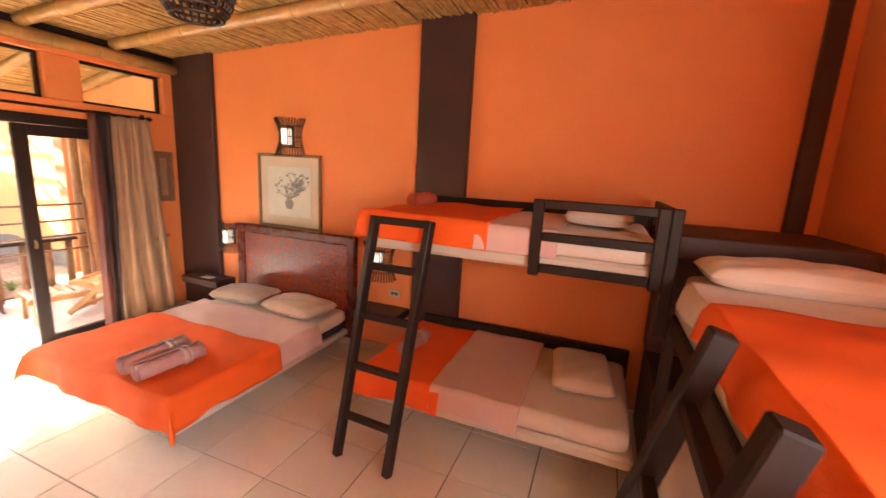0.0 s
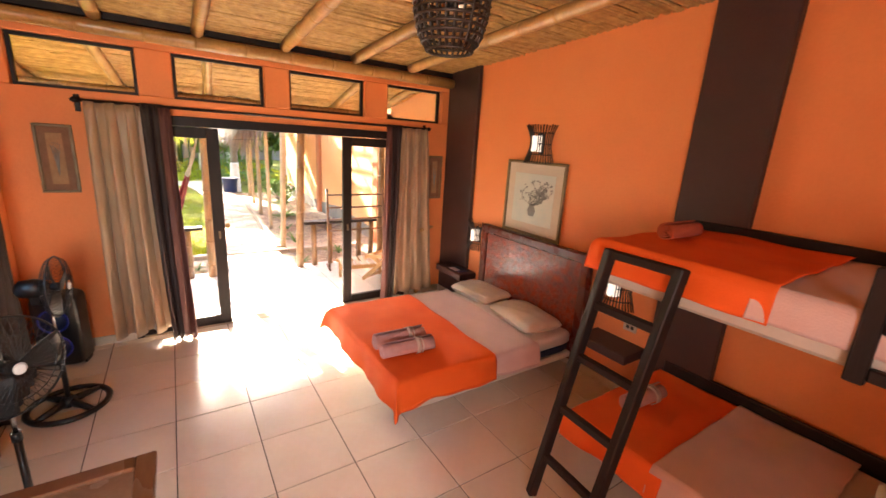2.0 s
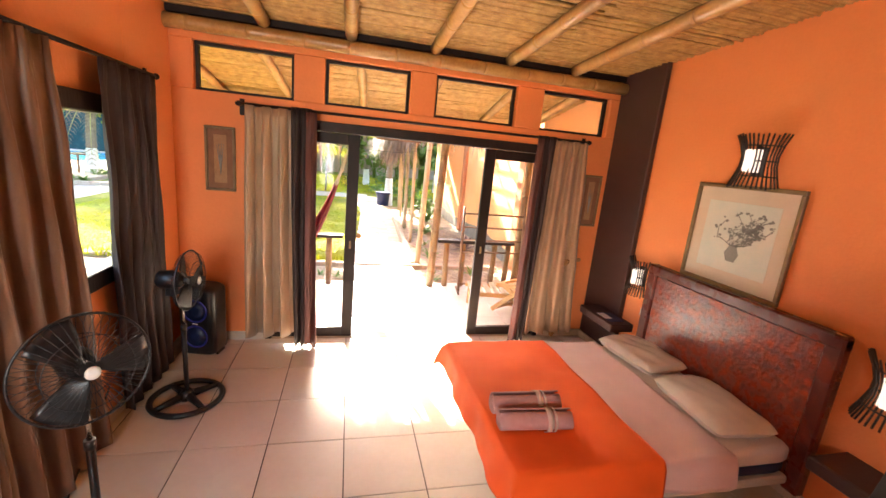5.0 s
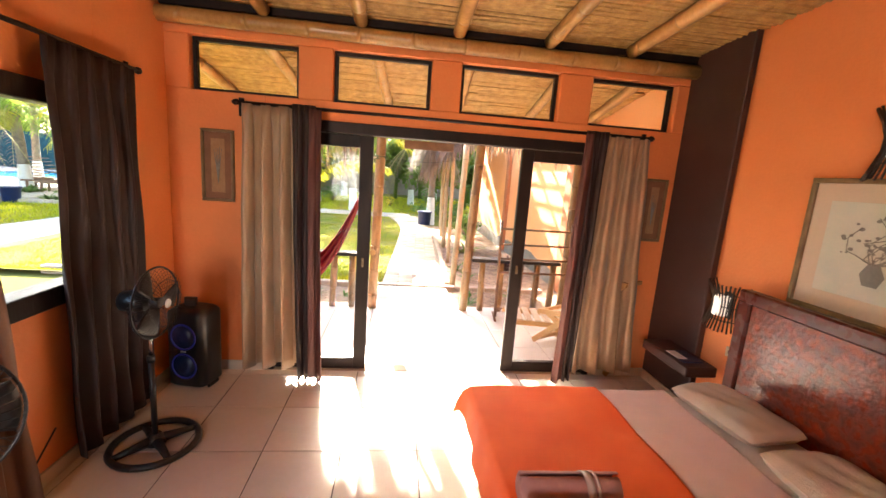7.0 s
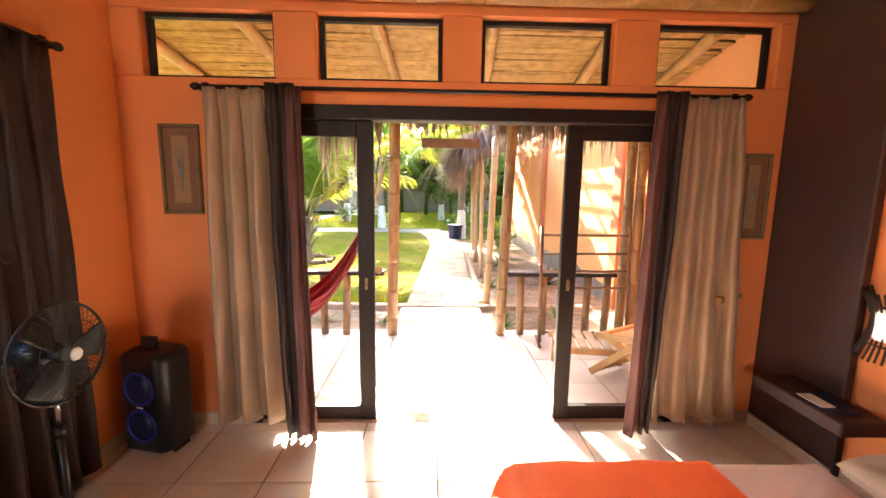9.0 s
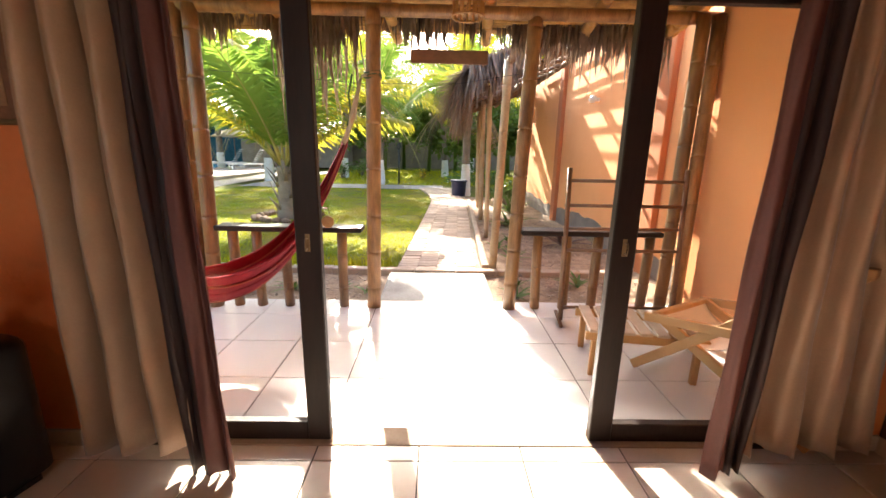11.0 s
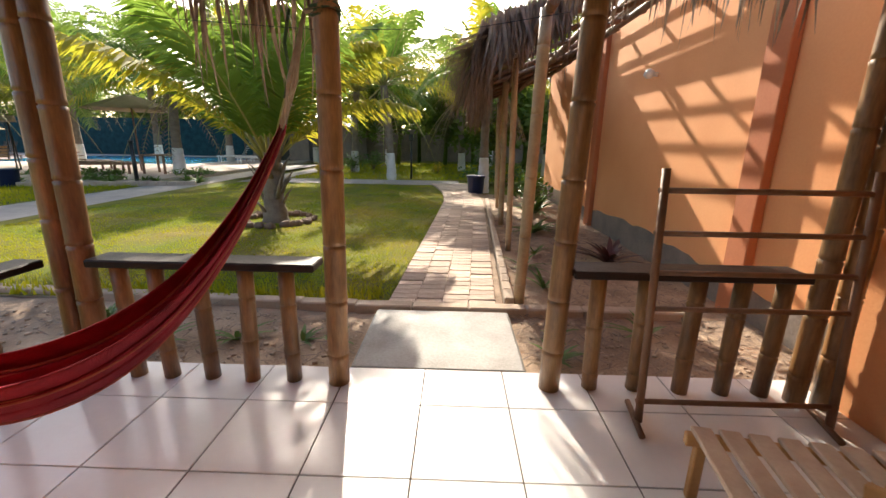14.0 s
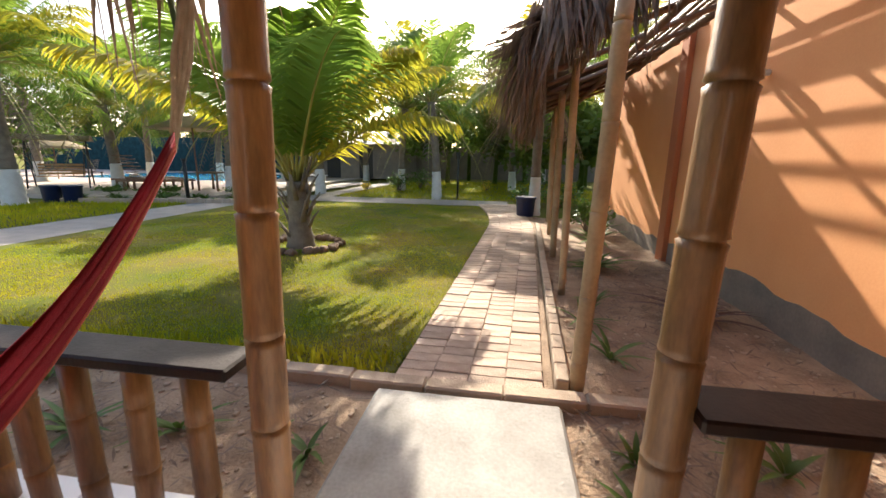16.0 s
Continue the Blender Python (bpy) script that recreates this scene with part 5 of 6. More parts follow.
tagged(b.ob("pergola_thatch", M_THATCH), "grey dry palm thatch over the pergola", "thatch", kind="stuff")
thatch_fringe("thatch_fringe", (-8.9, 1.55, 2.50), (-16.2, 1.9, 2.45), 0.75, 2600, "ragged dry palm fringe along the pergola", 7, out=(0, -0.25, 0), spread=0.18, width=0.014)
thatch_fringe("thatch_fringe", (-8.8, 1.6, 2.50), (-8.9, 2.3, 2.75), 0.55, 600, "ragged dry palm fringe on the pergola end", 8, out=(0.3, 0, 0), spread=0.2, width=0.014)

# ---- garden ground ----
def edge_left(x):
    """The lawn-side edge of the brick path."""
    t = -7.95 - x
    return 0.66 + 0.055 * t - 0.0009 * t * t - (0.0 if t < 6.5 else 0.055 * (t - 6.5) ** 1.7)


def edge_right(x):
    t = -7.95 - x
    return 1.71 + 0.045 * t - (0.0 if t < 7.5 else 0.045 * (t - 7.5) ** 1.7)


Build().grid(lambda u, v: (-600 + 700 * u, -400 + 800 * v, -0.12), 4, 4).ob("ground", M_LAWN)
tagged(bpy.data.objects["ground"], "lawn and earth reaching to the horizon", "ground", kind="structure")


def lumpy(x, y, a):
    return a * (noise.noise((x * 2.1, y * 2.1, 0)) + 0.5 * noise.noise((x * 6, y * 6, 3)))


def bed_of(name, x0, x1, yl, yr, z, amp, material, label, nx=60, ny=24, kind_cat="soil"):
    def fn(u, v):
        x = x0 + (x1 - x0) * u
        y = yl(x) + (yr(x) - yl(x)) * v
        return (x, y, z + lumpy(x, y, amp))
    o = Build().grid(fn, nx, ny).ob(name, material)
    return tagged(o, label, kind_cat, kind="structure")


bed_of("soil_bed", -8.0, -6.80, lambda x: -4.0, lambda x: 3.9, -0.06, 0.02, M_SOIL, "sandy soil strip before the porch", 24, 90)
bed_of("soil_bed", -16.6, -7.9, edge_right, lambda x: 3.9, -0.055, 0.025, M_SOIL, "sandy soil between path and wall", 90, 30)
bed_of("lawn", -19.5, -8.0, lambda x: -6.4 + 0.05 * (x + 8), lambda x: edge_left(x) - 0.02, -0.035, 0.018, M_LAWN, "sunlit lawn beside the brick path", 110, 70, "lawn")
bed_of("lawn_far", -33.0, -19.5, lambda x: -5.8, lambda x: 6.0, -0.04, 0.02, M_LAWN, "far lawn with trees", 60, 50, "lawn")
bed_of("lawn_side", -17, -4.0, lambda x: -12.5, lambda x: -8.3, -0.04, 0.02, M_LAWN, "lawn strip beside the grey path", 60, 30, "lawn")
tagged(Build().box(-7.84, -6.885, 0.60, 1.74, -0.2, -0.005, 0.02).ob("concrete_slab", M_CONCRETE), "pale worn concrete step slab before the porch", "slab", kind="structure")
b = Build()
for i in range(16):
    y = -4.6 + i * 0.5
    b.box(-7.99 - 0.05 * max(0, 0.6 - y), -7.86 - 0.05 * max(0, 0.6 - y), y, y + 0.497, -0.15, 0.012, 0.012)
tagged(b.ob("kerb", M_KERB), "tan concrete kerb along the lawn edge", "kerb", kind="structure")
b = Build()
x = -8.05
while x > -15.0:
    m = Matrix.Translation((x - 0.12, edge_right(x - 0.12) + 0.06, 0.0)) @ Matrix.Rotation(math.atan2(edge_right(x - 0.24) - edge_right(x), -0.24) + math.pi, 4, "Z")
    b.box(-0.118, 0.118, -0.045, 0.045, -0.12, 0.04, 0.01, m)
    x -= 0.24
tagged(b.ob("path_edging", M_KERB), "raised brick edging along the path", "kerb", kind="structure")
bed_of("grey_path", -30.0, -5.0, lambda x: -8.3 + 0.0 * x, lambda x: -6.4 + 0.05 * max(-11.5, x + 8), -0.03, 0.006, M_GREYPATH, "grey paved garden path", 60, 8, "path")
tagged(Build().box(-30, -19.5, -6.2, -5.3, -0.1, -0.02, 0.01).ob("cross_path", M_GREYPATH), "pale cross path over the lawn", "path", kind="structure")
bed_of("cross_path", -20.3, -18.6, lambda x: -6.3, lambda x: 1.4, -0.018, 0.004, M_GREYPATH, "pale cross path over the lawn", 10, 30, "path")
tagged(Build().box(-45, -17.4, -40, -9.0, -0.2, 0.03, 0.02).ob("pool_deck", M_DECK), "pinkish paved pool deck", "deck", kind="structure")
tagged(Build().box(-36.0, -27.0, -26.0, -13.5, 0.031, 0.045, 0.005).ob("pool_water", M_WATER), "bright blue swimming pool", "water", kind="structure")


def grass_patch(name, n, area, h, label, seed):
    """Single blades scattered over the lawn."""
    rnd = random.Random(seed)
    vs, fs = [], []
    k = 0
    while k < n:
        p = area(rnd)
        if p is None:
            continue
        x, y, z = p
        a, hh = rnd.uniform(0, 6.283), h * rnd.uniform(0.5, 1.4)
        w, lean = 0.006 + 0.1 * h, rnd.uniform(0, 0.6) * hh
        c, s = math.cos(a), math.sin(a)
        l2 = rnd.uniform(0, 6.283)
        o = len(vs)
        vs += [(x - w * c, y - w * s, z), (x + w * c, y + w * s, z), (x + lean * math.cos(l2), y + lean * math.sin(l2), z + hh)]
        fs.append((o, o + 1, o + 2))
        k += 1
    return tagged(Build().add(vs, fs).ob(name, M_GRASS), label, "grass", kind="stuff")


def on_lawn(rnd):
    x = -8.05 - 11.0 * rnd.random() ** 1.6
    y = rnd.uniform(-6.2, edge_left(x) - 0.02)
    if noise.noise((x * 0.8, y * 0.8, 7)) < -0.28 and rnd.random() < 0.7:
        return None
    return x, y, -0.045 + lumpy(x, y, 0.018)


def on_far(rnd):
    return rnd.uniform(-33, -20.4), rnd.uniform(-5.2, 5.5), -0.045


def on_side(rnd):
    return rnd.uniform(-17, -4.0), rnd.uniform(-12.4, -8.4), -0.045


grass_patch("grass", 110000, on_lawn, 0.026, "short sunlit lawn grass", 1)
grass_patch("grass", 14000, on_far, 0.09, "far lawn grass", 2)
grass_patch("grass", 14000, on_side, 0.09, "lawn grass beside the grey path", 3)
grass_patch("grass", 500, lambda r: (r.uniform(-8.25, -8.0), r.uniform(-4, 0.6), -0.03), 0.11, "longer grass tufts along the kerb", 4)


def weed(loc, n, h, seed, label, material=None, w=0.018, cat="plant", name="weed"):
    """A tuft of arching strap leaves."""
    rnd = random.Random(seed)
    b = Build()
    for i in range(n):
        a, el, L = rnd.uniform(0, 6.283), rnd.uniform(0.5, 1.3), h * rnd.uniform(0.6, 1.2)
        side = Vector((-math.sin(a), math.cos(a), 0))
        pts = []
        for k in range(5):
            t = k / 4
            pts.append(Vector((math.cos(a) * L * t * math.cos(el) * (1 + 0.5 * t), math.sin(a) * L * t * math.cos(el) * (1 + 0.5 * t), L * (t * math.sin(el) - 0.35 * t * t))))
        ws = [w * q for q in (0.4, 1.0, 0.9, 0.6, 0.05)]
        b.add([p + side * ws[k] + Vector((0, 0, 0.3 * ws[k])) for k, p in enumerate(pts)] + pts + [p - side * ws[k] + Vector((0, 0, 0.3 * ws[k])) for k, p in enumerate(pts)],
              [(5 + k, 6 + k, 1 + k, k) for k in range(4)] + [(10 + k, 11 + k, 6 + k, 5 + k) for k in range(4)], True)
    o = b.ob(name, material or M_SHRUB)
    o.location = loc
    return tagged(o, label, cat, "garden weeds")


for i, (x, y, n, h) in enumerate(((-7.25, 0.42, 9, 0.22), (-7.1, 1.98, 12, 0.24), (-7.45, 2.05, 10, 0.2), (-7.3, -0.35, 10, 0.25), (-7.2, -0.9, 12, 0.28), (-7.5, 2.75, 12, 0.25), (-8.6, 2.2, 12, 0.3), (-9.3, 2.1, 12, 0.3), (-9.9, 2.35, 10, 0.28), (-7.6, -1.6, 14, 0.3), (-7.3, 0.15, 7, 0.16))):
    weed((x, y, -0.06), n, h, 200 + i, "small green weed growing in the sandy soil")
weed((-9.5, 3.2, -0.06), 26, 0.55, 230, "dark red-leaved dracaena plant by the wall", M_REDLEAF, 0.035, name="red_plant")
weed((-13.3, 3.0, -0.06), 26, 0.7, 231, "green leafy plant by the wall", None, 0.04, name="garden_plant")
weed((-11.3, 2.6, -0.06), 22, 0.5, 232, "green leafy plant by the pergola", None, 0.04, name="garden_plant")


rnd = random.Random(55)
b = Build()
for _ in range(1100):
    if rnd.random() < 0.5:
        x, y = rnd.uniform(-7.85, -6.95), rnd.uniform(-2.5, 3.7)
        if 0.55 < y < 1.8:
            continue
    else:
        x = rnd.uniform(-13, -8.0)
        y = rnd.uniform(edge_right(x) + 0.15, 3.75)
    s = rnd.uniform(0.006, 0.022)
    b.box(-s, s, -s * rnd.uniform(0.4, 1), s * 0.8, -s * 0.4, s * 0.4, s * 0.3, Matrix.Translation((x, y, -0.055 + lumpy(x, y, 0.02))) @ Matrix.Rotation(rnd.uniform(0, 3), 4, "Z"))
tagged(b.ob("pebbles", M_KERB), "scattered small stones on the sandy soil", "stones", kind="stuff")
b = Build()
for _ in range(1300):
    x, y = (rnd.uniform(-7.85, -6.95), rnd.choice((rnd.uniform(-2.5, 0.5), rnd.uniform(1.8, 3.7)))) if rnd.random() < 0.5 else (rnd.uniform(-12, -8.0), rnd.uniform(2.3, 3.7))
    a, L, z = rnd.uniform(0, 6.28), rnd.uniform(0.05, 0.22), -0.03 + lumpy(x, y, 0.02)
    d, n2 = Vector((math.cos(a), math.sin(a), rnd.uniform(-0.05, 0.15))) * L, Vector((-math.sin(a), math.cos(a), 0)) * 0.008
    p = Vector((x, y, z))
    b.add([p - n2 * 0.4, p + d * 0.5 - n2, p + d, p + d * 0.5 + n2], [(0, 1, 2, 3)])
tagged(b.ob("leaf_litter", M_THATCH), "dry fallen palm leaflets on the soil", "litter", kind="stuff")


# ---- palms ----
def frond(b, rib, base, az, el, L, droop, n=34, leaf=0.42, rnd=random):
    """One feather leaf: an arching rib with drooping leaflets on both sides."""
    pts = []
    for k in range(9):
        t = k / 8
        hor, z = L * t * math.cos(el) * (1 - 0.12 * droop * t * t), L * (t * math.sin(el) - droop * 0.55 * t * t)
        pts.append(Vector(base) + Vector((math.cos(az) * hor, math.sin(az) * hor, z)))
    rib.tube(pts, [0.028, 0.024, 0.02, 0.017, 0.014, 0.011, 0.009, 0.006, 0.003], 5)
    side = Vector((-math.sin(az), math.cos(az), 0))
    for i in range(n):
        t = 0.12 + 0.88 * i / n
        f = t * 8
        k = min(7, int(f))
        p = pts[k].lerp(pts[k + 1], f - k)
        d = (pts[k + 1] - pts[k]).normalized()
        ll = leaf * (0.35 + 1.1 * math.sin(math.pi * min(1, t * 0.9 + 0.08)))
        for sg in (-1, 1):
            way = (side * sg * 0.85 + d * (0.55 + rnd.uniform(-0.1, 0.15)) + Vector((0, 0, 0.12 - 0.25 * t + rnd.uniform(-0.12, 0.1)))).normalized()
            m = p + way * ll * 0.5
            e2 = p + way * ll * 0.92 + Vector((0, 0, -ll * rnd.uniform(0.18, 0.42)))
            w = d * 0.0125 * (1 + leaf)
            b.add([p - w, p + w, m + w * 1.1, m - w * 1.1, e2], [(0, 1, 2, 3), (3, 2, 4)])


def palm(loc, trunk_h, r, n, L, seed, label, white=0.0, young=False, yellow=0.2, leaflets=44, lean=(0, 0)):
    rnd = random.Random(seed)
    e = empty("palm_tree", loc, label, "palm tree", "palm trees")
    top = Vector((lean[0], lean[1], trunk_h))
    pts, rs = [], []
    steps = max(6, int(trunk_h / 0.09))
    for k in range(steps + 1):
        t = k / steps
        pts.append(Vector((lean[0] * t * t, lean[1] * t * t, trunk_h * t - 0.1 * (1 - t))))
        rs.append(r * (1.35 - 0.45 * min(1, t * 2.5)) * (1.06 if k % 2 else 0.96))
    cut = int(steps * white / trunk_h) if white else 0
    if cut:
        Build().tube(pts[:cut + 1], [q * 1.01 for q in rs[:cut + 1]], 14).ob("whitewashed_trunk", M_LIME, e)
        Build().tube(pts[cut:], rs[cut:], 14).ob("trunk", M_TRUNK, e)
    else:
        b = Build().tube(pts, rs, 14)
        for k in range(26):
            a, z = rnd.uniform(0, 6.283), rnd.uniform(0.15, trunk_h)
            q = Vector((math.cos(a), math.sin(a), 0))
            b.tube([q * r * 0.9 + Vector((0, 0, z)), q * r * 1.35 + Vector((0, 0, z + 0.16)), q * (r * 1.7 + 0.05) + Vector((0, 0, z + rnd.uniform(0.25, 0.4)))], [0.05, 0.035, 0.012], 6, flat=0.5)
        b.ob("trunk", M_TRUNK, e)
    g, y, rib, dry = Build(), Build(), Build(), Build()
    for i in range(n):
        t = i / n
        az = i * 2.39996 + rnd.uniform(-0.25, 0.25)
        el = 1.38 - (0.60 if young else 1.15) * t + rnd.uniform(-0.1, 0.1)
        droop = (0.58 + 0.22 * t if young else 0.52 + 0.62 * t) + rnd.uniform(-0.1, 0.1)
        LL = L * rnd.uniform(0.85, 1.1) * (0.85 if t < 0.15 else 1)
        frond(y if rnd.random() < yellow * (0.4 + 1.2 * t) else g, rib, top + Vector((math.cos(az) * 0.08, math.sin(az) * 0.08, 0)), az, el, LL, droop, leaflets, 0.17 * L ** 0.9, rnd)
    if not young:
        for i in range(5):
            dry = Build()
            frond(dry, rib, top, rnd.uniform(0, 6.283), -0.6, L * 0.6, 0.9, 20, 0.3, rnd)
            dry.ob("dry_frond", M_THATCH, e)
    g.ob("leaves", M_LEAF, e)
    if y.v:
        y.ob("yellow_leaves", M_LEAF_Y, e)
    rib.ob("leaf_ribs", M_RIB, e)


palm((-11.75, -1.98, -0.06), 1.1, 0.19, 20, 4.2, 1, "young coconut palm with a stout shaggy trunk", young=True, yellow=0.18, leaflets=70)
# the palm at (-21.6, -6.3) is added, hidden behind another, to shade the lawn
PALMS = ((-20.7, -1.24, 3.1, 0.15, 4.3), (-17.5, 2.15, 3.0, 0.14, 2.7), (-21.1, -10.0, 2.9, 0.19, 4.2), (-20.7, -15.0, 3.0, 0.20, 4.2), (-15.2, -12.6, 3.4, 0.22, 4.2),
         (-24.5, -3.6, 3.3, 0.16, 4.2), (-26.5, 1.6, 3.2, 0.16, 4.2), (-21.6, -6.3, 3.3, 0.17, 4.0), (-27.0, -19.5, 4.2, 0.18, 4.4), (-31.0, -3.0, 5.0, 0.18, 4.6),
         (-32.0, 3.5, 4.8, 0.18, 4.4), (-30.5, -13.0, 5.4, 0.18, 4.6), (-23.0, -22.0, 4.6, 0.18, 4.4), (-24.0, 5.5, 4.2, 0.16, 4.2), (-29.0, -16.5, 4.5, 0.18, 4.4), (-33.5, -8.5, 5.5, 0.18, 4.6), (-18.5, -18.5, 4.0, 0.2, 4.4))
for i, (x, y, h, r, L) in enumerate(PALMS):
    palm((x, y, 0.02 if y < -8.9 and x < -17.5 else -0.05), h * 1.12, r, 20 if i < 2 else 40 if y < -8 else 30, L * 1.08, 2 + i, "coconut palm with a whitewashed trunk foot", 1.1, lean=(0.1 * (i % 3), 0.25 * ((i % 3) - 1)), yellow=0.3)


# ---- far garden ----
def shrub(loc, r, h, n, seed, label, material=None, leaf=0.07, name="shrub", flower=0):
    """Many small leaves on short stems."""
    rnd = random.Random(seed)
    e = empty(name, loc, label, "shrub", "shrubs")
    b, st, fl = Build(), Build(), Build()
    tips = []
    for k in range(max(8, n // 40)):
        a, q = rnd.uniform(0, 6.283), rnd.random() ** 0.6
        tip = Vector((math.cos(a) * r * q, math.sin(a) * r * q, h * rnd.uniform(0.45, 1.0) * (1 - 0.35 * q)))
        st.tube([(0, 0, -0.05), tip * 0.5 + Vector((0, 0, 0.1 * h)), tip], [0.018, 0.012, 0.005], 5)
        tips.append(tip)
    for i in range(n):
        c = rnd.choice(tips) * rnd.uniform(0.55, 1.05)
        p = c + Vector((rnd.gauss(0, 0.13 * r), rnd.gauss(0, 0.13 * r), rnd.gauss(0, 0.08 * h)))
        p.z = max(p.z, 0.02)
        d = Vector((rnd.uniform(-1, 1), rnd.uniform(-1, 1), rnd.uniform(-0.4, 0.8))).normalized() * leaf * rnd.uniform(0.7, 1.4)
        s = d.cross(Vector((rnd.uniform(-1, 1), rnd.uniform(-1, 1), 1))).normalized() * leaf * 0.35
        (fl if flower and rnd.random() < flower else b).add([p, p + d * 0.5 + s, p + d, p + d * 0.5 - s], [(0, 1, 2, 3)])
    b.ob("foliage", material or M_SHRUB, e)
    st.ob("stem", M_TRUNK, e)
    if fl.v:
        tagged(fl.ob("flower", M_FLOWER, e), kind="stuff")


shrub((-23.5, -5.0, -0.05), 0.35, 0.6, 300, 1, "yellow flowering bush at the lawn edge", flower=0.75, name="flower_bush")
shrub((-25.0, 0.4, -0.05), 0.4, 0.6, 300, 2, "yellow flowering bush at the lawn edge", flower=0.75, name="flower_bush")
for i, (x, y, r, h) in enumerate(((-24, -3.6, 0.8, 0.9), (-26, -3.0, 0.9, 1.3), (-19.5, 1.9, 0.8, 0.7), (-18.6, 2.9, 0.8, 0.9), (-14.6, 3.1, 0.5, 0.8), (-22.5, 2.6, 1.0, 1.3), (-19.8, -12.2, 0.9, 0.35), (-20.4, -9.0, 0.8, 0.35), (-18.0, -10.6, 0.8, 0.3), (-19.3, -13.9, 0.8, 0.3))):
    shrub((x, y, -0.04), r, h, 420, 10 + i, "leafy green garden shrub", leaf=0.11)
b = Build()
for i in range(40):
    rnd = random.Random(300 + i)
    a = i / 40 * 6.283
    x, y = -11.75 + 0.62 * math.cos(a) + rnd.uniform(-0.06, 0.06), -1.98 + 0.62 * math.sin(a) + rnd.uniform(-0.06, 0.06)
    s = rnd.uniform(0.05, 0.10)
    b.box(-s, s, -s * 0.8, s * 0.8, -s * 0.6, s * 0.7, s * 0.4, Matrix.Translation((x, y, 0.0)) @ Euler((rnd.uniform(-0.4, 0.4), rnd.uniform(-0.4, 0.4), rnd.uniform(0, 3))).to_matrix().to_4x4())
tagged(b.ob("stone_ring", M_STONE), "ring of brown stones round the palm", "stones", kind="stuff")


def bin_tub(loc, label):
    e = empty("plant_tub", loc, label, "bin", "blue bins")
    Build().tube([(0, 0, 0), (0, 0, 0.02), (0, 0, 0.48), (0, 0, 0.50)], [0.20, 0.22, 0.25, 0.27], 18).ob("body", M_BLUEPL, e)
    Build().tube([(0, 0, 0.47), (0, 0, 0.53)], 0.275, 18).ob("rim", M_BLUEPL, e)


bin_tub((-16.6, 1.87, -0.04), "dark blue plastic bin by the path")
bin_tub((-15.9, -12.2, -0.04), "dark blue plastic bin beside the pool")
bin_tub((-16.1, -11.7, -0.04), "dark blue plastic bin beside the pool")
e = empty("garden_lamp", (-21.1, -0.5, -0.05), "dark garden lamp post on the lawn", "lamp post")
Build().tube([(0, 0, 0), (0, 0, 1.5)], 0.04, 8).ob("pole", M_BLACK, e)
Build().box(-0.08, 0.08, -0.08, 0.08, 1.5, 1.75, 0.02).ob("lantern", M_BLACK, e)


def lounger(loc, rz, label, size=1.0, material=None):
    e = empty("sun_lounger", loc, label, "lounger", "sun loungers", rz)
    e.scale = (size, size, size)
    b = Build()
    for i in range(11):
        b.box(-0.9 + i * 0.11, -0.82 + i * 0.11, -0.30, 0.30, 0.33, 0.352, 0.004)
    for i in range(7):
        t = i * 0.11 + 0.05
        b.box(0.32 + t * 0.6, 0.40 + t * 0.6, -0.30, 0.30, 0.35 + t * 0.95, 0.375 + t * 0.95, 0.004)
    b.ob("slats", material or M_TEAK, e)
    b = Build()
    for y in (-0.29, 0.29):
        b.box(-0.95, 0.95, y - 0.025, y + 0.025, 0.27, 0.33, 0.005)
        for x in (-0.85, 0.8):
            b.box(x - 0.03, x + 0.03, y - 0.025, y + 0.025, 0, 0.27, 0.004)
    b.ob("frame", material or M_TEAK, e)


lounger((-20.9, -13.7, 0.03), -1.25, "brown slatted sun lounger by the pool", 1.3)
lounger((-20.2, -12.6, 0.03), -1.2, "brown slatted sun lounger by the pool", 1.3)
lounger((-22.2, -15.2, 0.03), -1.3, "brown slatted sun lounger by the pool", 1.2)
lounger((-27.5, -24.5, 0.03), 1.4, "brown slatted sun lounger by the pool")
lounger((-29.0, -10.6, 0.03), 2.3, "white sun lounger on the pool deck", 1.15, M_WHITEPL)
lounger((-30.5, -12.6, 0.03), 2.3, "white sun lounger on the pool deck", 1.15, M_WHITEPL)


def swing_seat(loc, rz, label):
    """A garden swing: two leaning side frames, a canopy and a slatted bench."""
    e = empty("swing_seat", loc, label, "swing seat", rz=rz)
    for y in (-0.95, 0.95):
        b = Build().tube([(-0.7, y, 0), (0.0, y, 2.0), (0.7, y, 0)], 0.03, 8)
        b.ob("side_frame", M_BLACK, e)
    Build().tube([(0, -0.95, 2.0), (0, 0.95, 2.0)], 0.03, 8).ob("top_bar", M_BLACK, e)
    Build().grid(lambda u, v: (-0.75 + 1.5 * u, -1.15 + 2.3 * v, 2.16 - 0.22 * abs(2 * u - 1) ** 2 - 0.02 * math.sin(v * 9.4) ** 2), 12, 12, 0.02).ob("canopy", M_CANVAS, e)
    for i in range(5):
        Build().box(-0.3 + i * 0.12, -0.2 + i * 0.12, -0.75, 0.75, 0.45, 0.475, 0.005).ob("slat", M_LIGHTWOOD, e)
    for i in range(4):
        Build().box(-0.36 - 0.03 * i, -0.335 - 0.03 * i, -0.75, 0.75, 0.52 + i * 0.12, 0.61 + i * 0.12, 0.005).ob("slat", M_LIGHTWOOD, e)
    for y in (-0.74, 0.74):
        Build().tube([(0.25, y, 0.45), (0, y * 1.2, 2.0), (-0.36, y, 0.6), (-0.3, y, 0.46), (0.25, y, 0.46)], 0.012, 6).ob("hanger", M_BLACK, e)


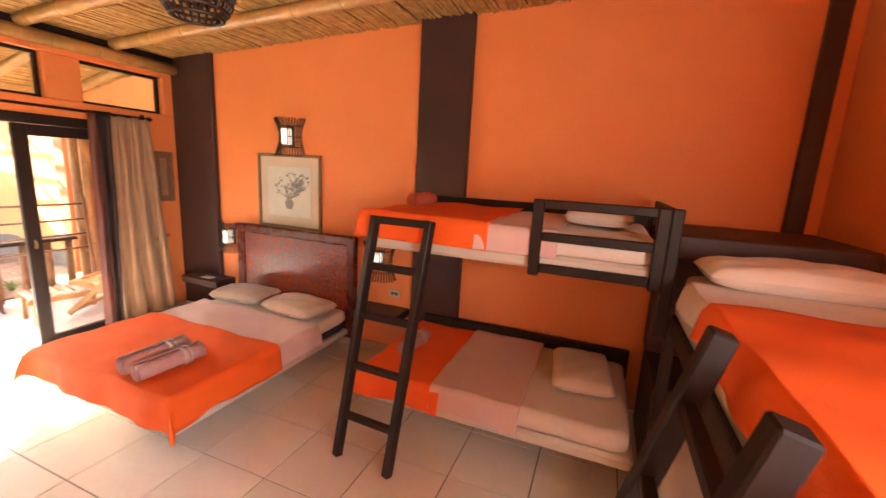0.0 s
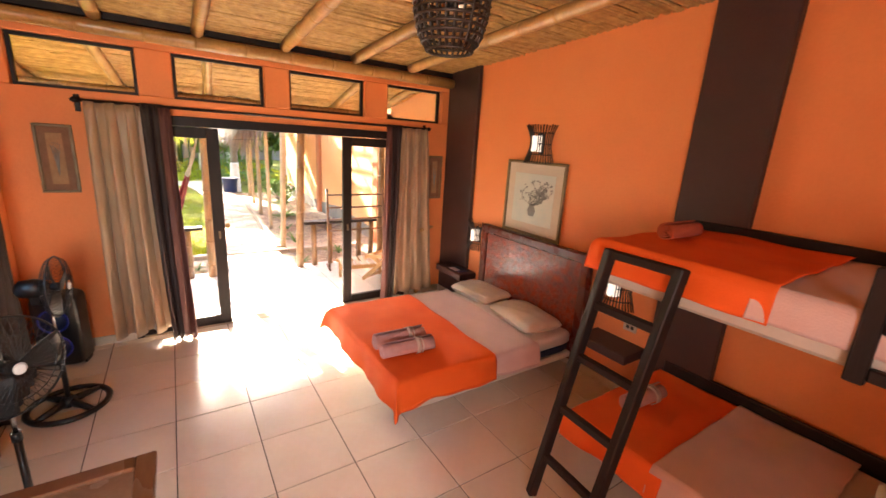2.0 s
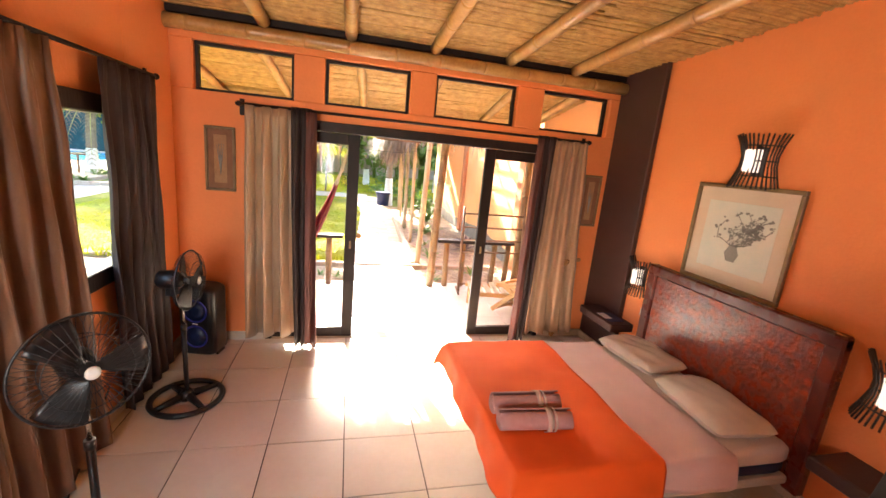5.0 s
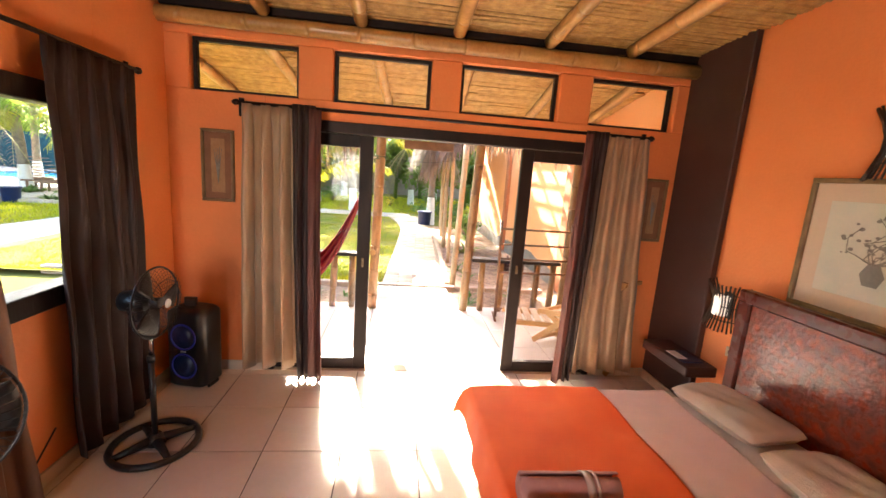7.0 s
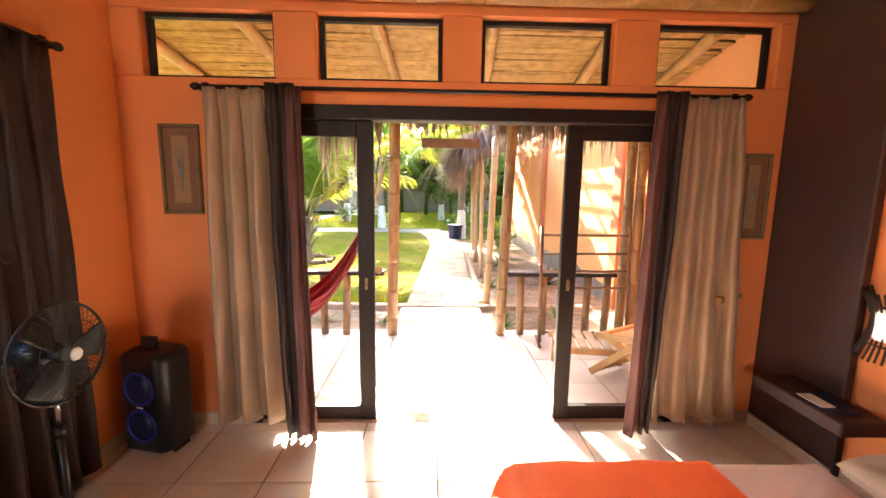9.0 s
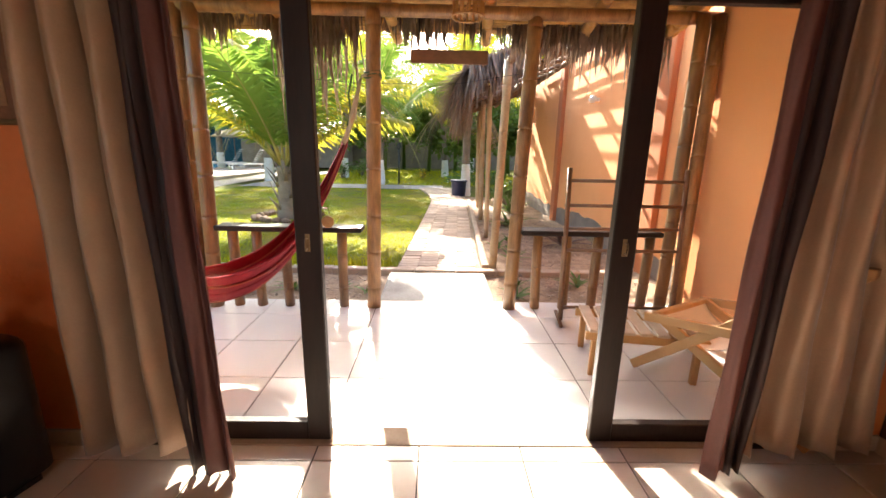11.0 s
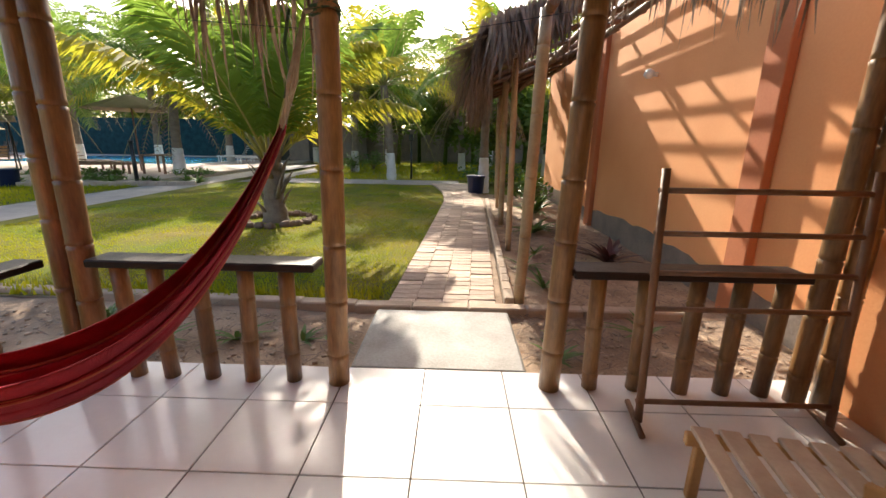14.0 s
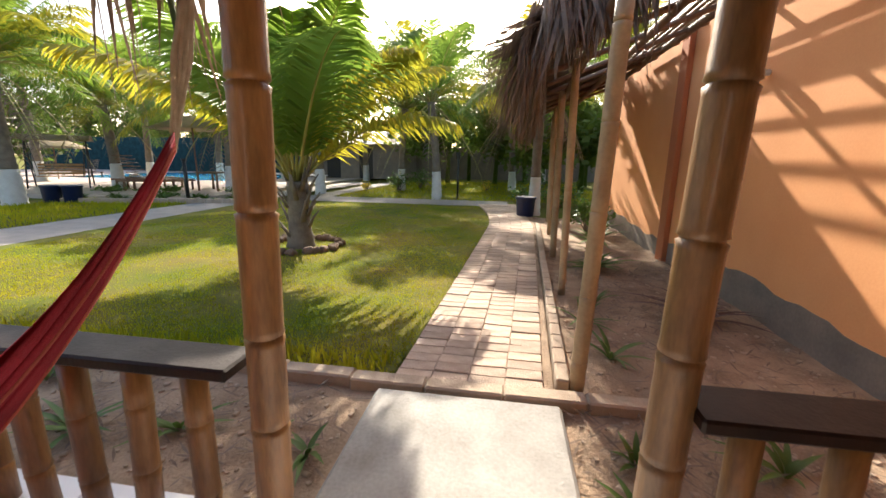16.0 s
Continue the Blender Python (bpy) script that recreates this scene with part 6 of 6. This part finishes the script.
swing_seat((-20.2, -17.2, 0.03), 0.75, "canopied garden swing seat on the pool deck")
tagged(Build().tube([(-17.8, -9.25, -0.06), (-17.8, -9.25, 1.25)], 0.06, 8).tube([(-17.8, -9.25, 1.25), (-17.8, -9.25, 1.32)], 0.08, 8).ob("bollard", M_BLACK), "dark wooden bollard at the deck corner", "bollard")
b = Build()
for k in range(21):
    t = k / 20
    b.box(-0.13, 0.13, -0.07, 0.07, -0.15, 0.10, 0.012, Matrix.Translation((-15.9 - 1.4 * t, -12.3 + 5.2 * t, 0)) @ Matrix.Rotation(1.835, 4, "Z"))
tagged(b.ob("bed_edging", M_KERB), "low edging round the planting bed by the pool", "kerb", kind="structure")
for k in range(9):
    weed((-16.7 - 1.3 * k / 8 - 0.5 * (k % 2), -12.2 + 4.9 * k / 8, -0.05), 26, 0.42, 260 + k, "low green border plant by the pool deck", None, 0.04, name="border_plant")


def umbrella(loc, h, r, label):
    e = empty("umbrella", loc, label, "umbrella", "pool umbrellas")
    Build().tube([(0, 0, 0), (0, 0, h)], 0.03, 8).ob("pole", M_TEAK, e)
    b = Build()
    b.grid(lambda u, v: (r * v * math.cos(u * 6.2832) * (1 - 0.06 * abs(math.sin(u * 25.13))), r * v * math.sin(u * 6.2832) * (1 - 0.06 * abs(math.sin(u * 25.13))), h - 0.62 * v * v ** 0.2), 32, 5, 0.006)
    b.ob("canopy", M_CANVAS, e)


umbrella((-22.0, -12.3, 0.03), 3.1, 1.7, "khaki canvas umbrella open by the pool")
umbrella((-31.5, -12.5, 0.03), 2.6, 1.5, "khaki canvas umbrella open by the pool")
umbrella((-25.0, -23.5, 0.03), 2.3, 1.6, "khaki canopy over the poolside seats")
e = empty("pool_table", (-20.9, -10.6, 0.03), "dark wooden poolside table", "table")
Build().box(-0.5, 0.5, -0.5, 0.5, 0.70, 0.75, 0.01).ob("top", M_TEAK, e)
for x in (-0.42, 0.42):
    for y in (-0.42, 0.42):
        Build().box(x - 0.035, x + 0.035, y - 0.035, y + 0.035, 0, 0.70, 0.005).ob("leg", M_TEAK, e)
tagged(Build().box(-39.2, -39.0, -12, 12, -0.2, 2.4, 0.01).ob("far_wall", M_FARWALL), "grey block wall at the end of the garden", "wall", kind="structure")
tagged(Build().box(-39.2, -39.0, -45, -12.01, -0.2, 3.0, 0.01).ob("shade_net", M_TEALNET), "teal shade net fence behind the pool", "fence", kind="structure")
e = empty("garden_pavilion", (-35.5, -9.0, 0.0), "low pavilion with a pale roof beyond the pool", "pavilion")
Build().box(-3, 2, -4, 3, 0.03, 2.4, 0.02).ob("wall", M_FARWALL, e)
Build().add([(-3.5, -4.6, 2.4), (2.6, -4.6, 2.4), (2.6, 3.6, 2.4), (-3.5, 3.6, 2.4), (-0.5, -4.6, 3.4), (-0.5, 3.6, 3.4)], [(0, 3, 2, 1), (0, 4, 5, 3), (1, 2, 5, 4), (0, 1, 4), (3, 5, 2)]).ob("roof", M_ZINC, e)
for y in (-2.4, 0.0):
    Build().box(1.99, 2.03, y, y + 1.0, 0.04, 2.1, 0.01).ob("door", M_BLACK, e)


def tree_row(name, x, y0, y1, n, h0, h1, seed, label):
    """Far trees as clumps of small leaves on trunks."""
    rnd = random.Random(seed)
    b = Build()
    for i in range(n):
        cx, cy, hh = x + rnd.uniform(-3, 3), y0 + (y1 - y0) * (i + rnd.random()) / n, rnd.uniform(h0, h1)
        b.tube([(cx, cy, -0.1), (cx + rnd.uniform(-0.3, 0.3), cy + rnd.uniform(-0.3, 0.3), hh * 0.7)], [0.15, 0.07], 6)
        for k in range(9):
            kx, ky, kz = cx + rnd.gauss(0, 1.2), cy + rnd.gauss(0, 1.2), hh * rnd.uniform(0.45, 1.0)
            for _ in range(110):
                p = Vector((kx + rnd.gauss(0, 0.5), ky + rnd.gauss(0, 0.5), kz + rnd.gauss(0, 0.4)))
                d = Vector((rnd.uniform(-1, 1), rnd.uniform(-1, 1), rnd.uniform(-1, 0.6))).normalized() * 0.42
                s = d.cross(Vector((rnd.uniform(-1, 1), rnd.uniform(-1, 1), 1))).normalized() * 0.15
                b.add([p, p + d * 0.5 + s, p + d, p + d * 0.5 - s], [(0, 1, 2, 3)])
    return tagged(b.ob(name, M_FARLEAF), label, "trees", kind="stuff")


tree_row("far_trees", -42.5, -48, 14, 34, 4.5, 7.5, 5, "dense green trees behind the garden wall")
tree_row("far_trees", -33.5, -4, 8, 10, 3.5, 6.5, 6, "green trees at the end of the lawn")
tree_row("far_trees", -24.0, 4.5, 12, 6, 2.5, 4.5, 7, "green trees beyond the peach wall")
tree_row("far_trees", -26.0, -46, -28, 8, 3.0, 5.5, 8, "green trees at the side of the pool")

# ---- pieces: floor tiles and path bricks ----
tile_mesh = {}


def tile(x0, x1, y0, y1, material, parent):
    w, d = round(x1 - x0, 3), round(y1 - y0, 3)
    if w < 0.02 or d < 0.02:
        return
    if (w, d, material.name) not in tile_mesh:
        b = Build().box(-w / 2, w / 2, -d / 2, d / 2, -0.008, 0.0, 0.0015)
        o = b.ob("tile", material, parent)
        tile_mesh[w, d, material.name] = o.data
    else:
        o = new("tile", tile_mesh[w, d, material.name])
        o.parent = parent
    o.location = ((x0 + x1) / 2, (y0 + y1) / 2, random.uniform(-0.0004, 0.0004))


floor = bpy.data.objects["floor"]
GAP = 0.0035


def tile_field(x0, x1, y0, y1, ox, oy, material, sx=0.5, sy=0.495):
    xs = sorted({x0, x1} | {ox + k * sx for k in range(-40, 40) if x0 + 0.01 < ox + k * sx < x1 - 0.01})
    ys = sorted({y0, y1} | {oy + k * sy for k in range(-40, 40) if y0 + 0.01 < oy + k * sy < y1 - 0.01})
    for a, c in zip(xs, xs[1:]):
        for d, f in zip(ys, ys[1:]):
            tile(a + GAP, c - GAP, d + GAP, f - GAP, material, floor)


tile_field(-4.90, EAST_X, LEFT_Y, WALL_Y, -2.80, 0.09, M_TILE)
tile_field(-6.88, -5.03, -1.30, 3.40, -6.01, 0.12, M_PTILE, 0.505, 0.485)

path = bed_of("brick_path", -19.5, -7.95, edge_left, edge_right, -0.022, 0.003, M_SOIL, "worn pale brick garden path", 60, 10, "path")
shapes = []
rnd = random.Random(77)
for i in range(5):
    b = Build().box(-0.120, 0.120, -0.060, 0.060, -0.05, 0.0, 0.005)
    b.v = [(x + rnd.uniform(-0.004, 0.004), y + rnd.uniform(-0.004, 0.004), z + rnd.uniform(-0.002, 0.002)) for x, y, z in b.v]
    shapes.append(b)
far, count, x, row, meshes = Build(), 0, -8.03, 0, {}
while x > -19.0:
    yl, yr = edge_left(x), edge_right(x)
    ang = math.atan2((edge_left(x - 0.2) - edge_left(x)), -0.2) + math.pi
    y = yl + 0.02 + (0.12 if row % 2 else 0.0)
    while y < yr - 0.02:
        k = rnd.randrange(5)
        xx, yy, zz, rz = x + rnd.uniform(-0.005, 0.005), y + 0.11, rnd.uniform(-0.006, 0.004), math.pi / 2 + ang * 0.5 + rnd.uniform(-0.03, 0.03)
        if yy + 0.10 < yr + 0.02:
            if count < 300:
                if k not in meshes:
                    o = shapes[k].ob("brick", M_BRICK, path)
                    meshes[k] = o.data
                else:
                    o = new("brick", meshes[k])
                    o.parent = path
                o.location, o.rotation_euler = (xx, yy, zz), (0, 0, rz)
                count += 1
            else:
                m = Matrix.Translation((xx, yy, zz)) @ Matrix.Rotation(rz, 4, "Z")
                far.add([m @ Vector(p) for p in shapes[k].v], shapes[k].f)
        y += 0.244
    x -= 0.126
tagged(far.ob("bricks", M_BRICK, path), kind="stuff")
